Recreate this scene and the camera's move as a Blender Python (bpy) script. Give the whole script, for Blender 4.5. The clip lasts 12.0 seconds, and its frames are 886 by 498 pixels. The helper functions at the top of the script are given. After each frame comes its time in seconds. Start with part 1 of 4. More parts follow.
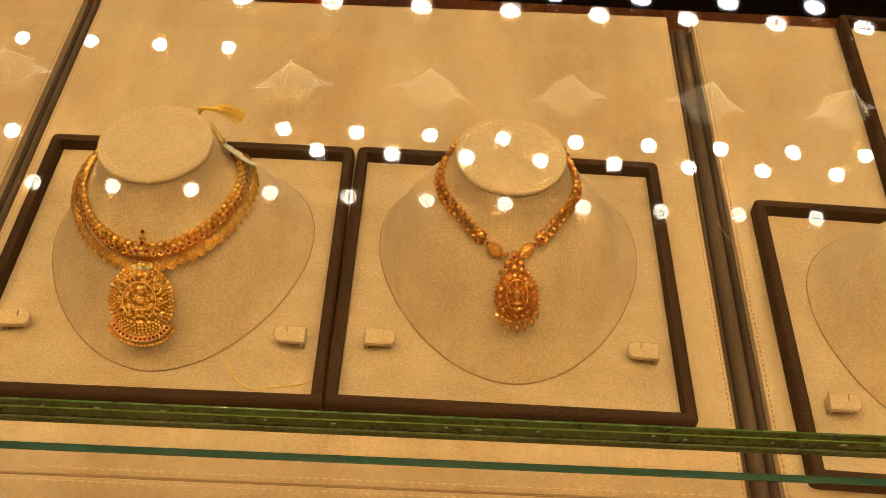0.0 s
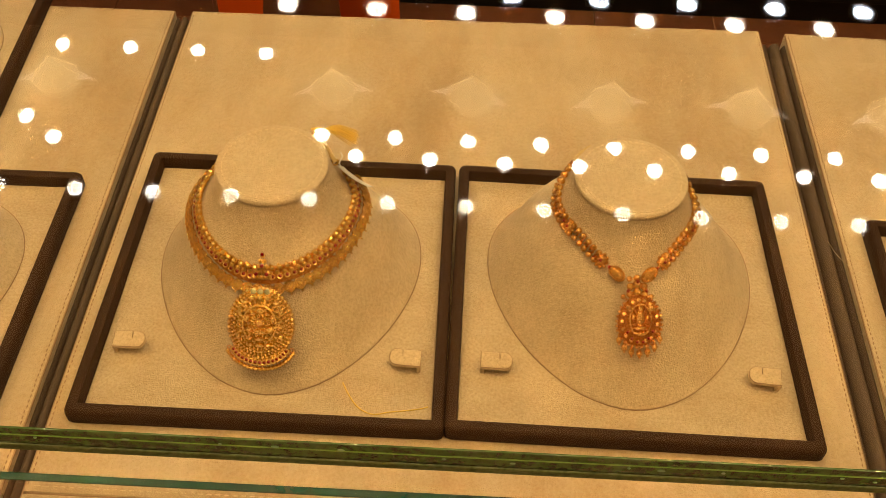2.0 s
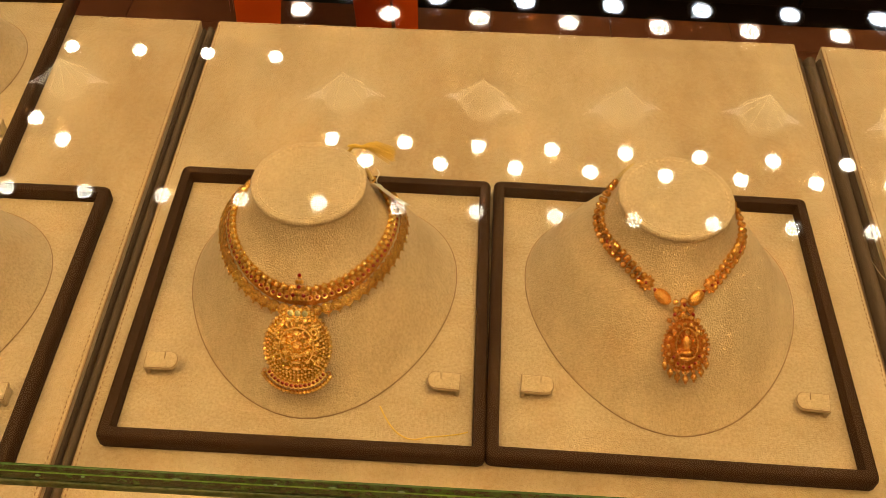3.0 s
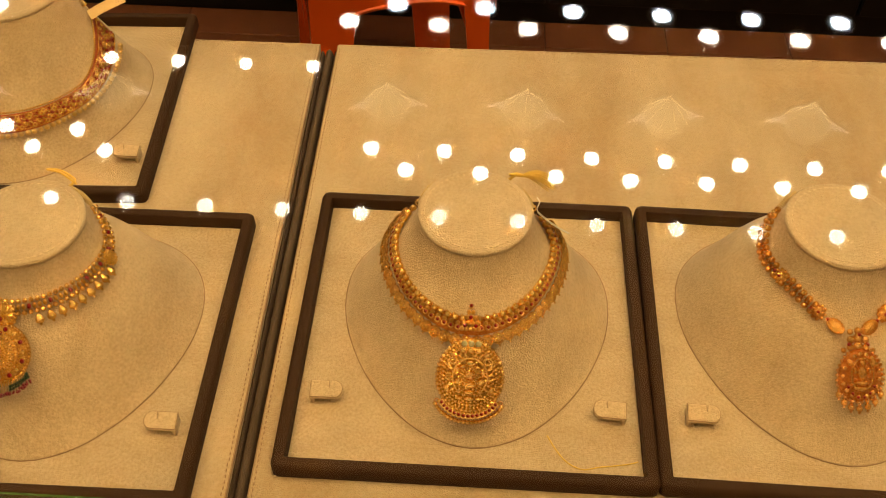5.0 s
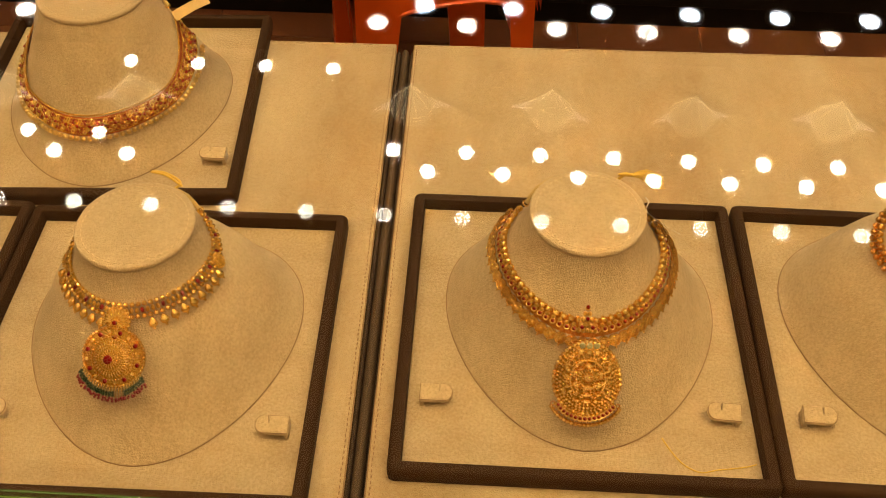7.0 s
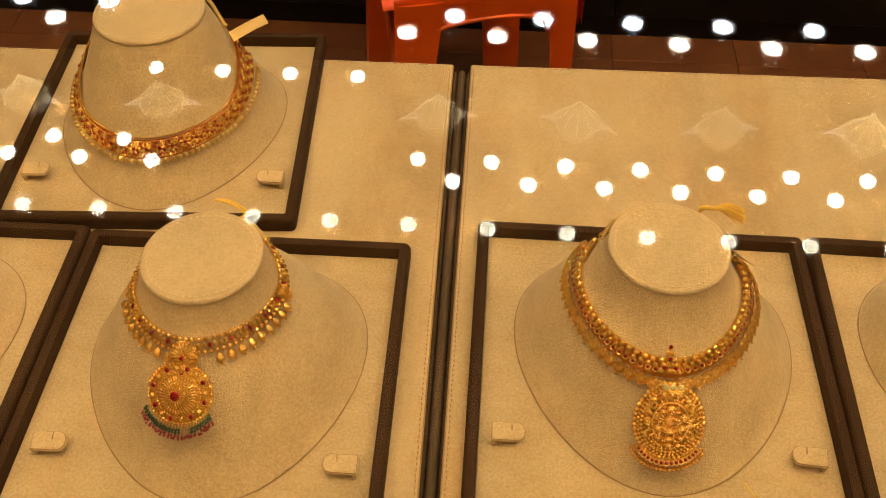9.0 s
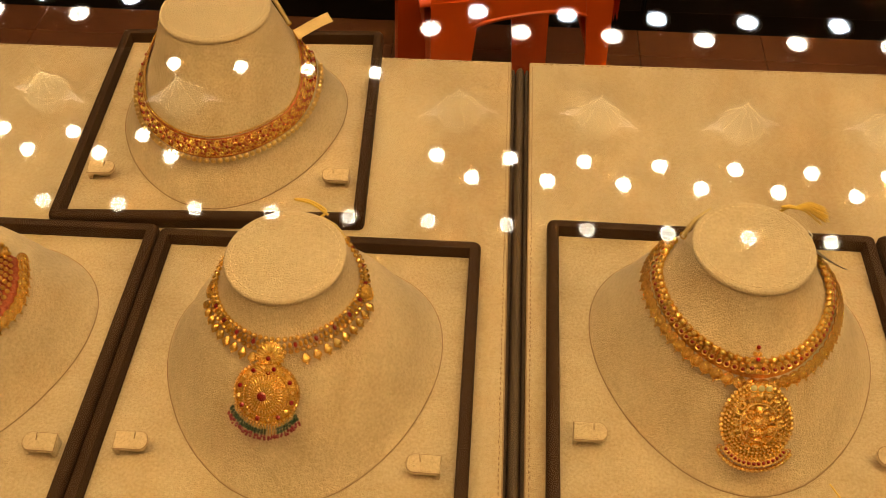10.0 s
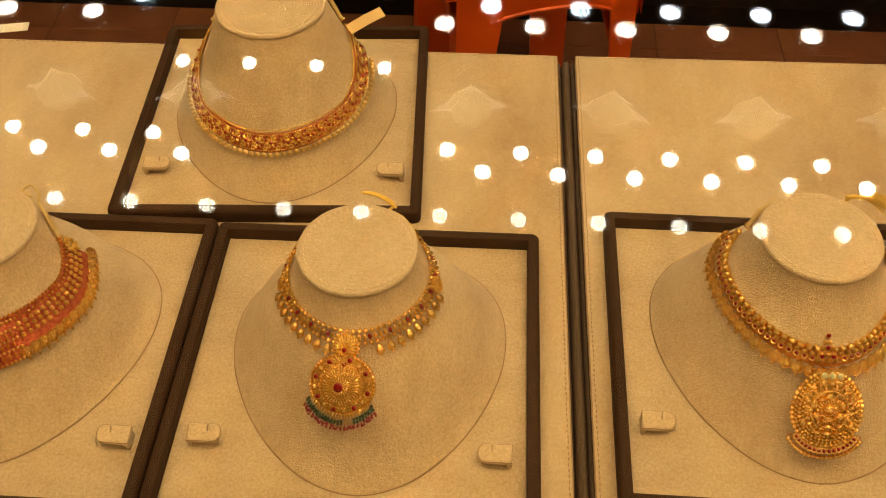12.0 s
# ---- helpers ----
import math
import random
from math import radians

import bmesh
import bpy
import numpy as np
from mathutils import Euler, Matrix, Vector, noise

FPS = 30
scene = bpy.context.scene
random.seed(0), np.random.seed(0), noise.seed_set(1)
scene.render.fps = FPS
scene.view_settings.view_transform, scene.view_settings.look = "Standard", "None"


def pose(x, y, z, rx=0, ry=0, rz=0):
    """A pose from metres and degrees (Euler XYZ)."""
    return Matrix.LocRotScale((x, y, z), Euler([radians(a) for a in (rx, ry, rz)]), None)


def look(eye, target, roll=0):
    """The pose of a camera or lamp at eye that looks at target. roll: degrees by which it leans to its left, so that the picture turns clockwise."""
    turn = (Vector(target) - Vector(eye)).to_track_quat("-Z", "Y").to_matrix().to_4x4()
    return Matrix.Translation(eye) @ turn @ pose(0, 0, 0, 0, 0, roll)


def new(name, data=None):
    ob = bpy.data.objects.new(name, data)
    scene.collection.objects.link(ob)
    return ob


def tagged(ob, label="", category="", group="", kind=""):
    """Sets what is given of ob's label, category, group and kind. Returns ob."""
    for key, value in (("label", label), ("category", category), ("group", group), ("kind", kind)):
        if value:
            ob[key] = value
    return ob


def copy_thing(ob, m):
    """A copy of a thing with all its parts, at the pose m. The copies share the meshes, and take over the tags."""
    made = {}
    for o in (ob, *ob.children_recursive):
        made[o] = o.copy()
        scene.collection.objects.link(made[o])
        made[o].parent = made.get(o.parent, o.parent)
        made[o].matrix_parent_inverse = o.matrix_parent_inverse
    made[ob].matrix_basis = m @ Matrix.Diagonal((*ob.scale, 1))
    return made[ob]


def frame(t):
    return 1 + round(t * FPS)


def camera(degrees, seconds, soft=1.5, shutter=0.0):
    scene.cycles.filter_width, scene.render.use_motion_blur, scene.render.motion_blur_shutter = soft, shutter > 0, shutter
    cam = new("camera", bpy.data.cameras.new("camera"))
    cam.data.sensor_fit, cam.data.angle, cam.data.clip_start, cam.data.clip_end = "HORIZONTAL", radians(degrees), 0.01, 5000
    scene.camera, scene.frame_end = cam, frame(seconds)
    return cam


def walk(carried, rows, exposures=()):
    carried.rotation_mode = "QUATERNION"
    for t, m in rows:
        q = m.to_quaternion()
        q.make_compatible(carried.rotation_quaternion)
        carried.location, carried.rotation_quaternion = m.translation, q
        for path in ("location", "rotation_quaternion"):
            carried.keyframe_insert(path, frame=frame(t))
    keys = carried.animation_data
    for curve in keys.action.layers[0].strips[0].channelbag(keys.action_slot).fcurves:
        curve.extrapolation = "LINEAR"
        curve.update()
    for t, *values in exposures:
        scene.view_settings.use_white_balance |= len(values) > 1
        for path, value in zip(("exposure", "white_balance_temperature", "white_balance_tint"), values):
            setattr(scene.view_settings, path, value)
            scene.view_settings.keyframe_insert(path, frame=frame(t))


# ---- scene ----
EXPOSURE, KELVIN, TINT, LED_POWER = 1.43, 6500, 10, 79.0
cam = camera(50.44, 12.0, soft=0.6)
PATH = [  # seconds, eye, target, roll
    (0.0, (0.0399, 0.0598, 1.3929), (0.0519, 0.7155, 0.6379), 3.42),
    (0.5, (0.0144, 0.0495, 1.3974), (0.0239, 0.7069, 0.6440), 3.19),
    (1.0, (-0.0063, 0.0512, 1.3962), (-0.0030, 0.7090, 0.6430), 2.77),
    (1.5, (-0.0204, 0.0592, 1.3959), (-0.0269, 0.7171, 0.6428), 2.23),
    (2.0, (-0.0285, 0.0735, 1.3939), (-0.0386, 0.7305, 0.6400), 2.11),
    (2.5, (-0.0389, 0.0846, 1.3893), (-0.0513, 0.7424, 0.6361), 2.12),
    (4.5, (-0.1275, 0.1011, 1.3976), (-0.1490, 0.7595, 0.6452), 1.65),
    (5.0, (-0.1583, 0.0989, 1.3993), (-0.1874, 0.7602, 0.6498), 1.00),
    (5.5, (-0.1843, 0.0987, 1.3988), (-0.2184, 0.7617, 0.6509), 0.62),
    (6.0, (-0.2039, 0.0981, 1.3980), (-0.2379, 0.7599, 0.6491), 0.55),
    (6.5, (-0.2190, 0.0972, 1.3969), (-0.2503, 0.7579, 0.6468), 0.66),
    (7.0, (-0.2308, 0.0992, 1.3936), (-0.2646, 0.7614, 0.6450), 0.40),
    (9.0, (-0.2722, 0.1247, 1.3902), (-0.3211, 0.7901, 0.6454), 0.02),
    (9.5, (-0.2982, 0.1257, 1.3922), (-0.3499, 0.7909, 0.6473), -0.21),
    (10.0, (-0.3218, 0.1245, 1.3905), (-0.3773, 0.7858, 0.6424), -0.43),
    (10.5, (-0.3388, 0.1211, 1.3931), (-0.3951, 0.7828, 0.6455), -0.45),
    (11.0, (-0.3501, 0.1176, 1.3954), (-0.4068, 0.7797, 0.6481), -0.55),
    (11.5, (-0.3580, 0.1169, 1.3939), (-0.4121, 0.7761, 0.6438), -0.51),
    (12.0, (-0.3670, 0.1155, 1.3935), (-0.4218, 0.7733, 0.6423), -0.78),
]
walk(cam, [(t, look(eye, aim, roll)) for t, eye, aim, roll in PATH], [(0.0, EXPOSURE, KELVIN, TINT), (12.0, EXPOSURE, KELVIN, TINT)])

# ---- world and light ----
world = bpy.data.worlds.new("world")
scene.world = world
world.use_nodes = True
world.node_tree.nodes["Background"].inputs[0].default_value = (1.0, 0.86, 0.7, 1)
world.node_tree.nodes["Background"].inputs[1].default_value = 0.02

PAD = -0.135  # top of the suede pads under the trays' rims, in decimetres
TABLE = 0.85  # height of the trays' rims above the shop floor
DM = 0.1      # the display is laid out in decimetres round the trays


def P(x, y, z=0.0):
    return Vector((x * DM, y * DM, TABLE + z * DM))


# ---- materials ----
def material(name, colour, rough=0.5, metal=0.0, vary=0.0, grain=0.0, scale=400.0, blotch=25.0, bump=0.0, bump_scale=900.0, island=0.0, spec=0.5, sheen=0.0, dark=None, coat=0.0, streak_scale=None):
    m = bpy.data.materials.new(name)
    m.use_nodes = True
    n, l = m.node_tree.nodes, m.node_tree.links
    b = n["Principled BSDF"]
    b.inputs["Roughness"].default_value = rough
    b.inputs["Metallic"].default_value = metal
    b.inputs["Specular IOR Level"].default_value = spec
    b.inputs["Sheen Weight"].default_value = sheen
    b.inputs["Coat Weight"].default_value = coat
    b.inputs["Sheen Roughness"].default_value = 0.4
    b.inputs["Base Color"].default_value = (*colour, 1)
    co = n.new("ShaderNodeTexCoord")
    if vary or grain or dark:
        low = dark or tuple(c * 0.55 for c in colour)
        mix = n.new("ShaderNodeMix")
        mix.data_type = "RGBA"
        mix.inputs[6].default_value = (*colour, 1)
        mix.inputs[7].default_value = (*low, 1)
        big = n.new("ShaderNodeTexNoise")
        big.inputs["Scale"].default_value = blotch
        big.inputs["Detail"].default_value = 5
        big.inputs["Roughness"].default_value = 0.62
        fine = n.new("ShaderNodeTexNoise")
        fine.inputs["Scale"].default_value = scale
        fine.inputs["Detail"].default_value = 3
        if streak_scale:
            lay = n.new("ShaderNodeMapping")
            lay.inputs["Scale"].default_value = (*streak_scale, 1)
            lay.inputs["Rotation"].default_value = (0, 0, 0.12)
            l.new(co.outputs["Object"], lay.inputs["Vector"])
            l.new(lay.outputs[0], big.inputs["Vector"])
        else:
            l.new(co.outputs["Object"], big.inputs["Vector"])
        l.new(co.outputs["Object"], fine.inputs["Vector"])
        r1, r2 = n.new("ShaderNodeMapRange"), n.new("ShaderNodeMapRange")
        for r, src, amount in ((r1, big, vary), (r2, fine, grain)):
            r.inputs[1].default_value, r.inputs[2].default_value = 0.35, 0.68
            r.inputs[3].default_value, r.inputs[4].default_value = 0.0, amount
            l.new(src.outputs[0], r.inputs[0])
        add = n.new("ShaderNodeMath")
        add.operation = "ADD"
        add.use_clamp = True
        l.new(r1.outputs[0], add.inputs[0])
        l.new(r2.outputs[0], add.inputs[1])
        last = add
        if island:
            geo = n.new("ShaderNodeNewGeometry")
            info = n.new("ShaderNodeObjectInfo")
            both = n.new("ShaderNodeMath")
            both.operation = "ADD"
            l.new(geo.outputs["Random Per Island"], both.inputs[0])
            l.new(info.outputs["Random"], both.inputs[1])
            k = n.new("ShaderNodeMath")
            k.operation = "MULTIPLY_ADD"
            k.use_clamp = True
            k.inputs[1].default_value = island
            l.new(both.outputs[0], k.inputs[0])
            l.new(add.outputs[0], k.inputs[2])
            last = k
        l.new(last.outputs[0], mix.inputs[0])
        l.new(mix.outputs[2], b.inputs["Base Color"])
    if bump:
        tex = n.new("ShaderNodeTexNoise")
        tex.inputs["Scale"].default_value = bump_scale
        tex.inputs["Detail"].default_value = 4
        bp = n.new("ShaderNodeBump")
        bp.inputs["Strength"].default_value = bump
        bp.inputs["Distance"].default_value = 0.001
        l.new(co.outputs["Object"], tex.inputs["Vector"])
        l.new(tex.outputs[0], bp.inputs["Height"])
        l.new(bp.outputs[0], b.inputs["Normal"])
    return m


def glowing(name, colour, strength):
    m = bpy.data.materials.new(name)
    m.use_nodes = True
    b = m.node_tree.nodes["Principled BSDF"]
    b.inputs["Base Color"].default_value = (*colour, 1)
    b.inputs["Emission Color"].default_value = (*colour, 1)
    b.inputs["Emission Strength"].default_value = strength
    return m


def clear_glass(name, tint, rough=0.0, gloss=1.0):
    m = bpy.data.materials.new(name)
    m.use_nodes = True
    n, l = m.node_tree.nodes, m.node_tree.links
    n.remove(n["Principled BSDF"])
    out = n["Material Output"]
    t, g, mix = n.new("ShaderNodeBsdfTransparent"), n.new("ShaderNodeBsdfGlossy"), n.new("ShaderNodeMixShader")
    t.inputs[0].default_value = (*tint, 1)
    g.inputs["Color"].default_value = (1, 1, 1, 1)
    g.inputs["Roughness"].default_value = rough
    w = n.new("ShaderNodeLayerWeight")
    w.inputs[0].default_value = 0.5
    p, k = n.new("ShaderNodeMath"), n.new("ShaderNodeMath")
    p.operation, k.operation = "POWER", "MULTIPLY_ADD"
    p.inputs[1].default_value = 5.0
    k.inputs[1].default_value, k.inputs[2].default_value = 0.96 * gloss, 0.04 * gloss
    l.new(w.outputs["Facing"], p.inputs[0])
    l.new(p.outputs[0], k.inputs[0])
    l.new(k.outputs[0], mix.inputs[0])
    l.new(t.outputs[0], mix.inputs[1])
    l.new(g.outputs[0], mix.inputs[2])
    l.new(mix.outputs[0], out.inputs[0])
    return m


# Pad streaks: brushed nap, plus cloudy glass reflections put into the colour.
SUEDE = material("beige_suede", (0.64, 0.51, 0.335), 0.95, streak_scale=(1.0, 0.35), dark=(0.46, 0.325, 0.18), vary=0.75, grain=0.36, scale=480, blotch=11, bump=0.8, bump_scale=950, spec=0.12, sheen=0.25)
SUEDE_BED = material("pale_beige_suede", (0.66, 0.53, 0.355), 0.95, streak_scale=(0.8, 1.5), dark=(0.45, 0.325, 0.185), vary=0.45, grain=0.5, scale=480, blotch=22, bump=1.0, bump_scale=950, spec=0.12, sheen=0.12)
SUEDE_BUST = material("grey_beige_suede", (0.745, 0.59, 0.385), 0.95, streak_scale=(1.4, 0.7), dark=(0.51, 0.37, 0.215), vary=0.45, grain=0.5, scale=500, blotch=30, bump=1.0, bump_scale=800, spec=0.1, sheen=0.12)
STITCH = material("cream_thread", (0.72, 0.57, 0.36), 0.8)
STITCH_DARK = material("brown_thread_and_shadow_line", (0.33, 0.21, 0.11), 0.8)
LEATHER = material("dark_brown_leatherette", (0.058, 0.029, 0.0135), 0.6, vary=0.4, grain=0.3, scale=700, blotch=18, bump=0.08, bump_scale=1200, spec=0.10)
GROOVE = material("brown_felt", (0.105, 0.064, 0.037), 0.9, vary=0.4, grain=0.3, blotch=15, bump=0.3)
STRIP = material("grey_brown_satin", (0.115, 0.072, 0.04), 0.75, vary=0.4, grain=0.3, blotch=15, bump=0.2)
GOLD = material("polished_gold", (1.0, 0.74, 0.225), 0.27, 1.0, vary=0.12, grain=0.2, scale=900, blotch=200, bump=0.45, bump_scale=900, island=0.12, dark=(0.62, 0.24, 0.025))
GOLD_WORKED = material("worked_antique_gold", (1.0, 0.675, 0.17), 0.30, 1.0, vary=0.25, grain=0.35, scale=1100, blotch=260, bump=1.0, bump_scale=900, island=0.12, dark=(0.50, 0.19, 0.03))
GOLD_PALE = material("pale_matt_gold", (0.98, 0.76, 0.34), 0.32, 1.0, vary=0.2, grain=0.3, scale=900, blotch=200, bump=0.4, bump_scale=1000, island=0.12, dark=(0.55, 0.28, 0.06))
# Darker gold: shade in the gaps and crevices is put into this colour.
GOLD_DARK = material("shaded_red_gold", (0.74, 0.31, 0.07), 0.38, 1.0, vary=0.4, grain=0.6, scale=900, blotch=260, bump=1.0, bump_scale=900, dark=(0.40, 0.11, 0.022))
COLLAR_RED = material("red_gold_filigree", (0.70, 0.21, 0.085), 0.4, 0.75, vary=0.5, grain=0.7, scale=700, blotch=300, bump=1.0, bump_scale=700, dark=(0.33, 0.045, 0.03))
GOLD_RED = material("reddish_polished_gold", (1.0, 0.65, 0.18), 0.27, 1.0, vary=0.25, grain=0.4, scale=900, blotch=200, bump=0.8, bump_scale=900, island=0.12, dark=(0.55, 0.17, 0.03))
GOLD_COIN = material("struck_yellow_gold", (1.0, 0.79, 0.28), 0.24, 1.0, vary=0.3, grain=0.6, scale=1000, blotch=320, bump=1.0, bump_scale=750, island=0.1, dark=(0.60, 0.25, 0.04))
RUBY = material("ruby_red_stone", (0.24, 0.006, 0.010), 0.08, spec=0.9, coat=0.6)
RUBY_DARK = material("dark_ruby_stone", (0.30, 0.022, 0.022), 0.14, spec=0.8, coat=0.4)
EMERALD = material("emerald_green_bead", (0.005, 0.042, 0.02), 0.12, spec=0.8, coat=0.5)
ROSE = material("rose_red_bead", (0.22, 0.018, 0.035), 0.2, spec=0.7, coat=0.4)
DIAMOND = material("clear_yellow_stone", (0.95, 0.86, 0.45), 0.04, 0.6, spec=1.0, coat=1.0)
CORD = material("yellow_silk_cord", (0.92, 0.62, 0.09), 0.55, vary=0.3, grain=0.4, scale=900, sheen=0.4)
CORD_PALE = material("pale_yellow_cotton_cord", (0.70, 0.52, 0.22), 0.75, vary=0.3, grain=0.4, scale=1200, bump=0.5)
PAPER = material("white_paper_tag", (0.72, 0.70, 0.64), 0.7, vary=0.1)
PAPER_TAN = material("tan_paper_tag", (0.72, 0.50, 0.22), 0.7, vary=0.15)
INK = material("grey_print", (0.22, 0.2, 0.18), 0.7)
PLASTIC = material("orange_plastic", (0.84, 0.11, 0.008), 0.32, vary=0.25, blotch=6, bump=0.05, spec=0.5)
TILE = material("red_brown_floor_tile", (0.22, 0.076, 0.036), 0.55, vary=0.5, grain=0.25, scale=150, blotch=9, bump=0.15, island=0.15)
GROUT = material("dark_grout", (0.05, 0.03, 0.02), 0.9)
BLACK = material("black_laminate", (0.006, 0.005, 0.005), 0.35, vary=0.2, blotch=8, spec=0.3)
WOOD = material("dark_walnut_veneer", (0.07, 0.035, 0.018), 0.45, vary=0.5, blotch=12)
PLASTER = material("cream_plaster", (0.60, 0.50, 0.37), 0.9, vary=0.15, blotch=3, grain=0.1)
CEILING = material("cream_ceiling_paint", (0.55, 0.44, 0.31), 0.9, vary=0.35, blotch=2.2, grain=0.1)
CHROME = material("brushed_chrome", (0.6, 0.58, 0.55), 0.3, 1.0, vary=0.1)
GLASS = clear_glass("clear_glass", (0.985, 0.99, 0.98))
GLASS_COATED = clear_glass("coated_glass_underside", (0.985, 0.99, 0.98), 0.0, 0.02)
GREEN_EDGE = material("green_glass_edge", (0.085, 0.18, 0.038), 0.16, vary=0.5, grain=0.5, scale=260, blotch=60, bump=0.3, bump_scale=300, spec=0.8, coat=0.5, dark=(0.03, 0.08, 0.016))
GREEN_LIP = material("frosted_green_glass_lip", (0.19, 0.23, 0.08), 0.4, vary=0.5, grain=0.6, scale=350, blotch=90, bump=0.5, bump_scale=400, dark=(0.05, 0.09, 0.02))
TEAL_EDGE = material("teal_glass_edge", (0.008, 0.055, 0.036), 0.12, vary=0.3, blotch=40, spec=0.8, coat=0.6)
# Paler green for the light caught in the glass edge.
GLINT = material("green_glint_colour", (0.20, 0.36, 0.06), 0.2, vary=0.5, blotch=30, spec=0.8)
BUBBLE = material("pale_edge_chip", (0.22, 0.36, 0.16), 0.25, spec=0.8)
LED_COOL = glowing("cool_white_led", (0.86, 0.93, 1.0), 13.0)
LED_WARM = glowing("warm_white_led", (1.0, 0.90, 0.74), 24.0)
LED_SOFT = glowing("soft_warm_white_led", (1.0, 0.90, 0.72), 13.0)
# Strong glow for added lamps out of view, which carry most of the lighting.
LED_UNSEEN = glowing("unseen_amber_led", (1.0, 0.675, 0.298), LED_POWER)
CRYSTAL_GLOW = glowing("lit_crystal", (1.0, 0.86, 0.5), 2.0)
CANOPY_GLOW = glowing("lit_frosted_glass", (1.0, 0.88, 0.60), 0.16)
CANOPY_DIM = glowing("lit_frosted_shade", (1.0, 0.88, 0.72), 0.95)


# ---- mesh helpers ----
class Shape:
    """Collects vertices and faces of one mesh."""

    def __init__(self):
        self.v, self.f = [], []

    def add(self, template, m):
        base = len(self.v)
        tv, tf = template
        self.v += [tuple(m @ Vector(p)) for p in tv]
        self.f += [tuple(base + i for i in face) for face in tf]
        return self

    def grid(self, rows, close_u=False, close_v=False):
        """rows of points; close_u joins each row's ends, close_v the first and last row."""
        base, nu, nv = len(self.v), len(rows[0]), len(rows)
        for row in rows:
            self.v += [tuple(p) for p in row]
        for j in range(nv if close_v else nv - 1):
            for i in range(nu if close_u else nu - 1):
                a, b = j * nu + i, j * nu + (i + 1) % nu
                c, d = ((j + 1) % nv) * nu + (i + 1) % nu, ((j + 1) % nv) * nu + i
                self.f.append((base + a, base + b, base + c, base + d))
        return self

    def cap(self, ring, flip=False):
        base = len(self.v)
        self.v += [tuple(p) for p in ring]
        order = list(range(base, base + len(ring)))
        self.f.append(tuple(reversed(order)) if flip else tuple(order))
        return self

    def tube(self, pts, radius, sides=6, closed=False):
        pts = [Vector(p) for p in pts]
        n = len(pts)
        rows = []
        for i, p in enumerate(pts):
            a, b = (pts[i - 1], pts[(i + 1) % n]) if closed else (pts[max(i - 1, 0)], pts[min(i + 1, n - 1)])
            d = (b - a).normalized() if (b - a).length > 1e-9 else Vector((0, 0, 1))
            u = d.cross(Vector((0.13, 0.21, 0.97))).normalized()
            w = d.cross(u)
            r = radius[i] if isinstance(radius, (list, tuple)) else radius
            rows.append([p + r * (math.cos(2 * math.pi * k / sides) * u + math.sin(2 * math.pi * k / sides) * w) for k in range(sides)])
        self.grid(rows, close_u=True, close_v=closed)
        if not closed:
            self.cap(rows[0], True).cap(rows[-1])
        return self

    def mesh(self, name, mat, smooth=True):
        me = bpy.data.meshes.new(name)
        me.from_pydata(self.v, [], self.f)
        me.materials.append(mat)
        bm = bmesh.new()
        bm.from_mesh(me)
        bmesh.ops.recalc_face_normals(bm, faces=bm.faces[:])
        bm.to_mesh(me)
        bm.free()
        if smooth:
            me.polygons.foreach_set("use_smooth", [True] * len(me.polygons))
            me.set_sharp_from_angle(angle=radians(42))
        me.update()
        return me


def ball(segments=8, rings=6):
    v = [(0, 0, 1)]
    for j in range(1, rings):
        a = math.pi * j / rings
        v += [(math.sin(a) * math.cos(2 * math.pi * i / segments), math.sin(a) * math.sin(2 * math.pi * i / segments), math.cos(a)) for i in range(segments)]
    v.append((0, 0, -1))
    f = [(0, 1 + i, 1 + (i + 1) % segments) for i in range(segments)]
    for j in range(rings - 2):
        o = 1 + j * segments
        f += [(o + i, o + segments + i, o + segments + (i + 1) % segments, o + (i + 1) % segments) for i in range(segments)]
    o = 1 + (rings - 2) * segments
    f += [(o + (i + 1) % segments, o + i, len(v) - 1) for i in range(segments)]
    return v, f


def turned(profile, segments=16):
    """A lathe shape round z from (radius, height) pairs; the ends are closed."""
    v, f = [], []
    for r, z in profile:
        v += [(r * math.cos(2 * math.pi * i / segments), r * math.sin(2 * math.pi * i / segments), z) for i in range(segments)]
    for j in range(len(profile) - 1):
        o = j * segments
        f += [(o + i, o + (i + 1) % segments, o + segments + (i + 1) % segments, o + segments + i) for i in range(segments)]
    f.append(tuple(range(segments - 1, -1, -1)))
    f.append(tuple((len(profile) - 1) * segments + i for i in range(segments)))
    return v, f


def ring(major, minor, segments=12, sides=6):
    v, f = [], []
    for i in range(segments):
        a = 2 * math.pi * i / segments
        for j in range(sides):
            b = 2 * math.pi * j / sides
            r = major + minor * math.cos(b)
            v.append((r * math.cos(a), r * math.sin(a), minor * math.sin(b)))
    for i in range(segments):
        for j in range(sides):
            f.append((i * sides + j, ((i + 1) % segments) * sides + j, ((i + 1) % segments) * sides + (j + 1) % sides, i * sides + (j + 1) % sides))
    return v, f


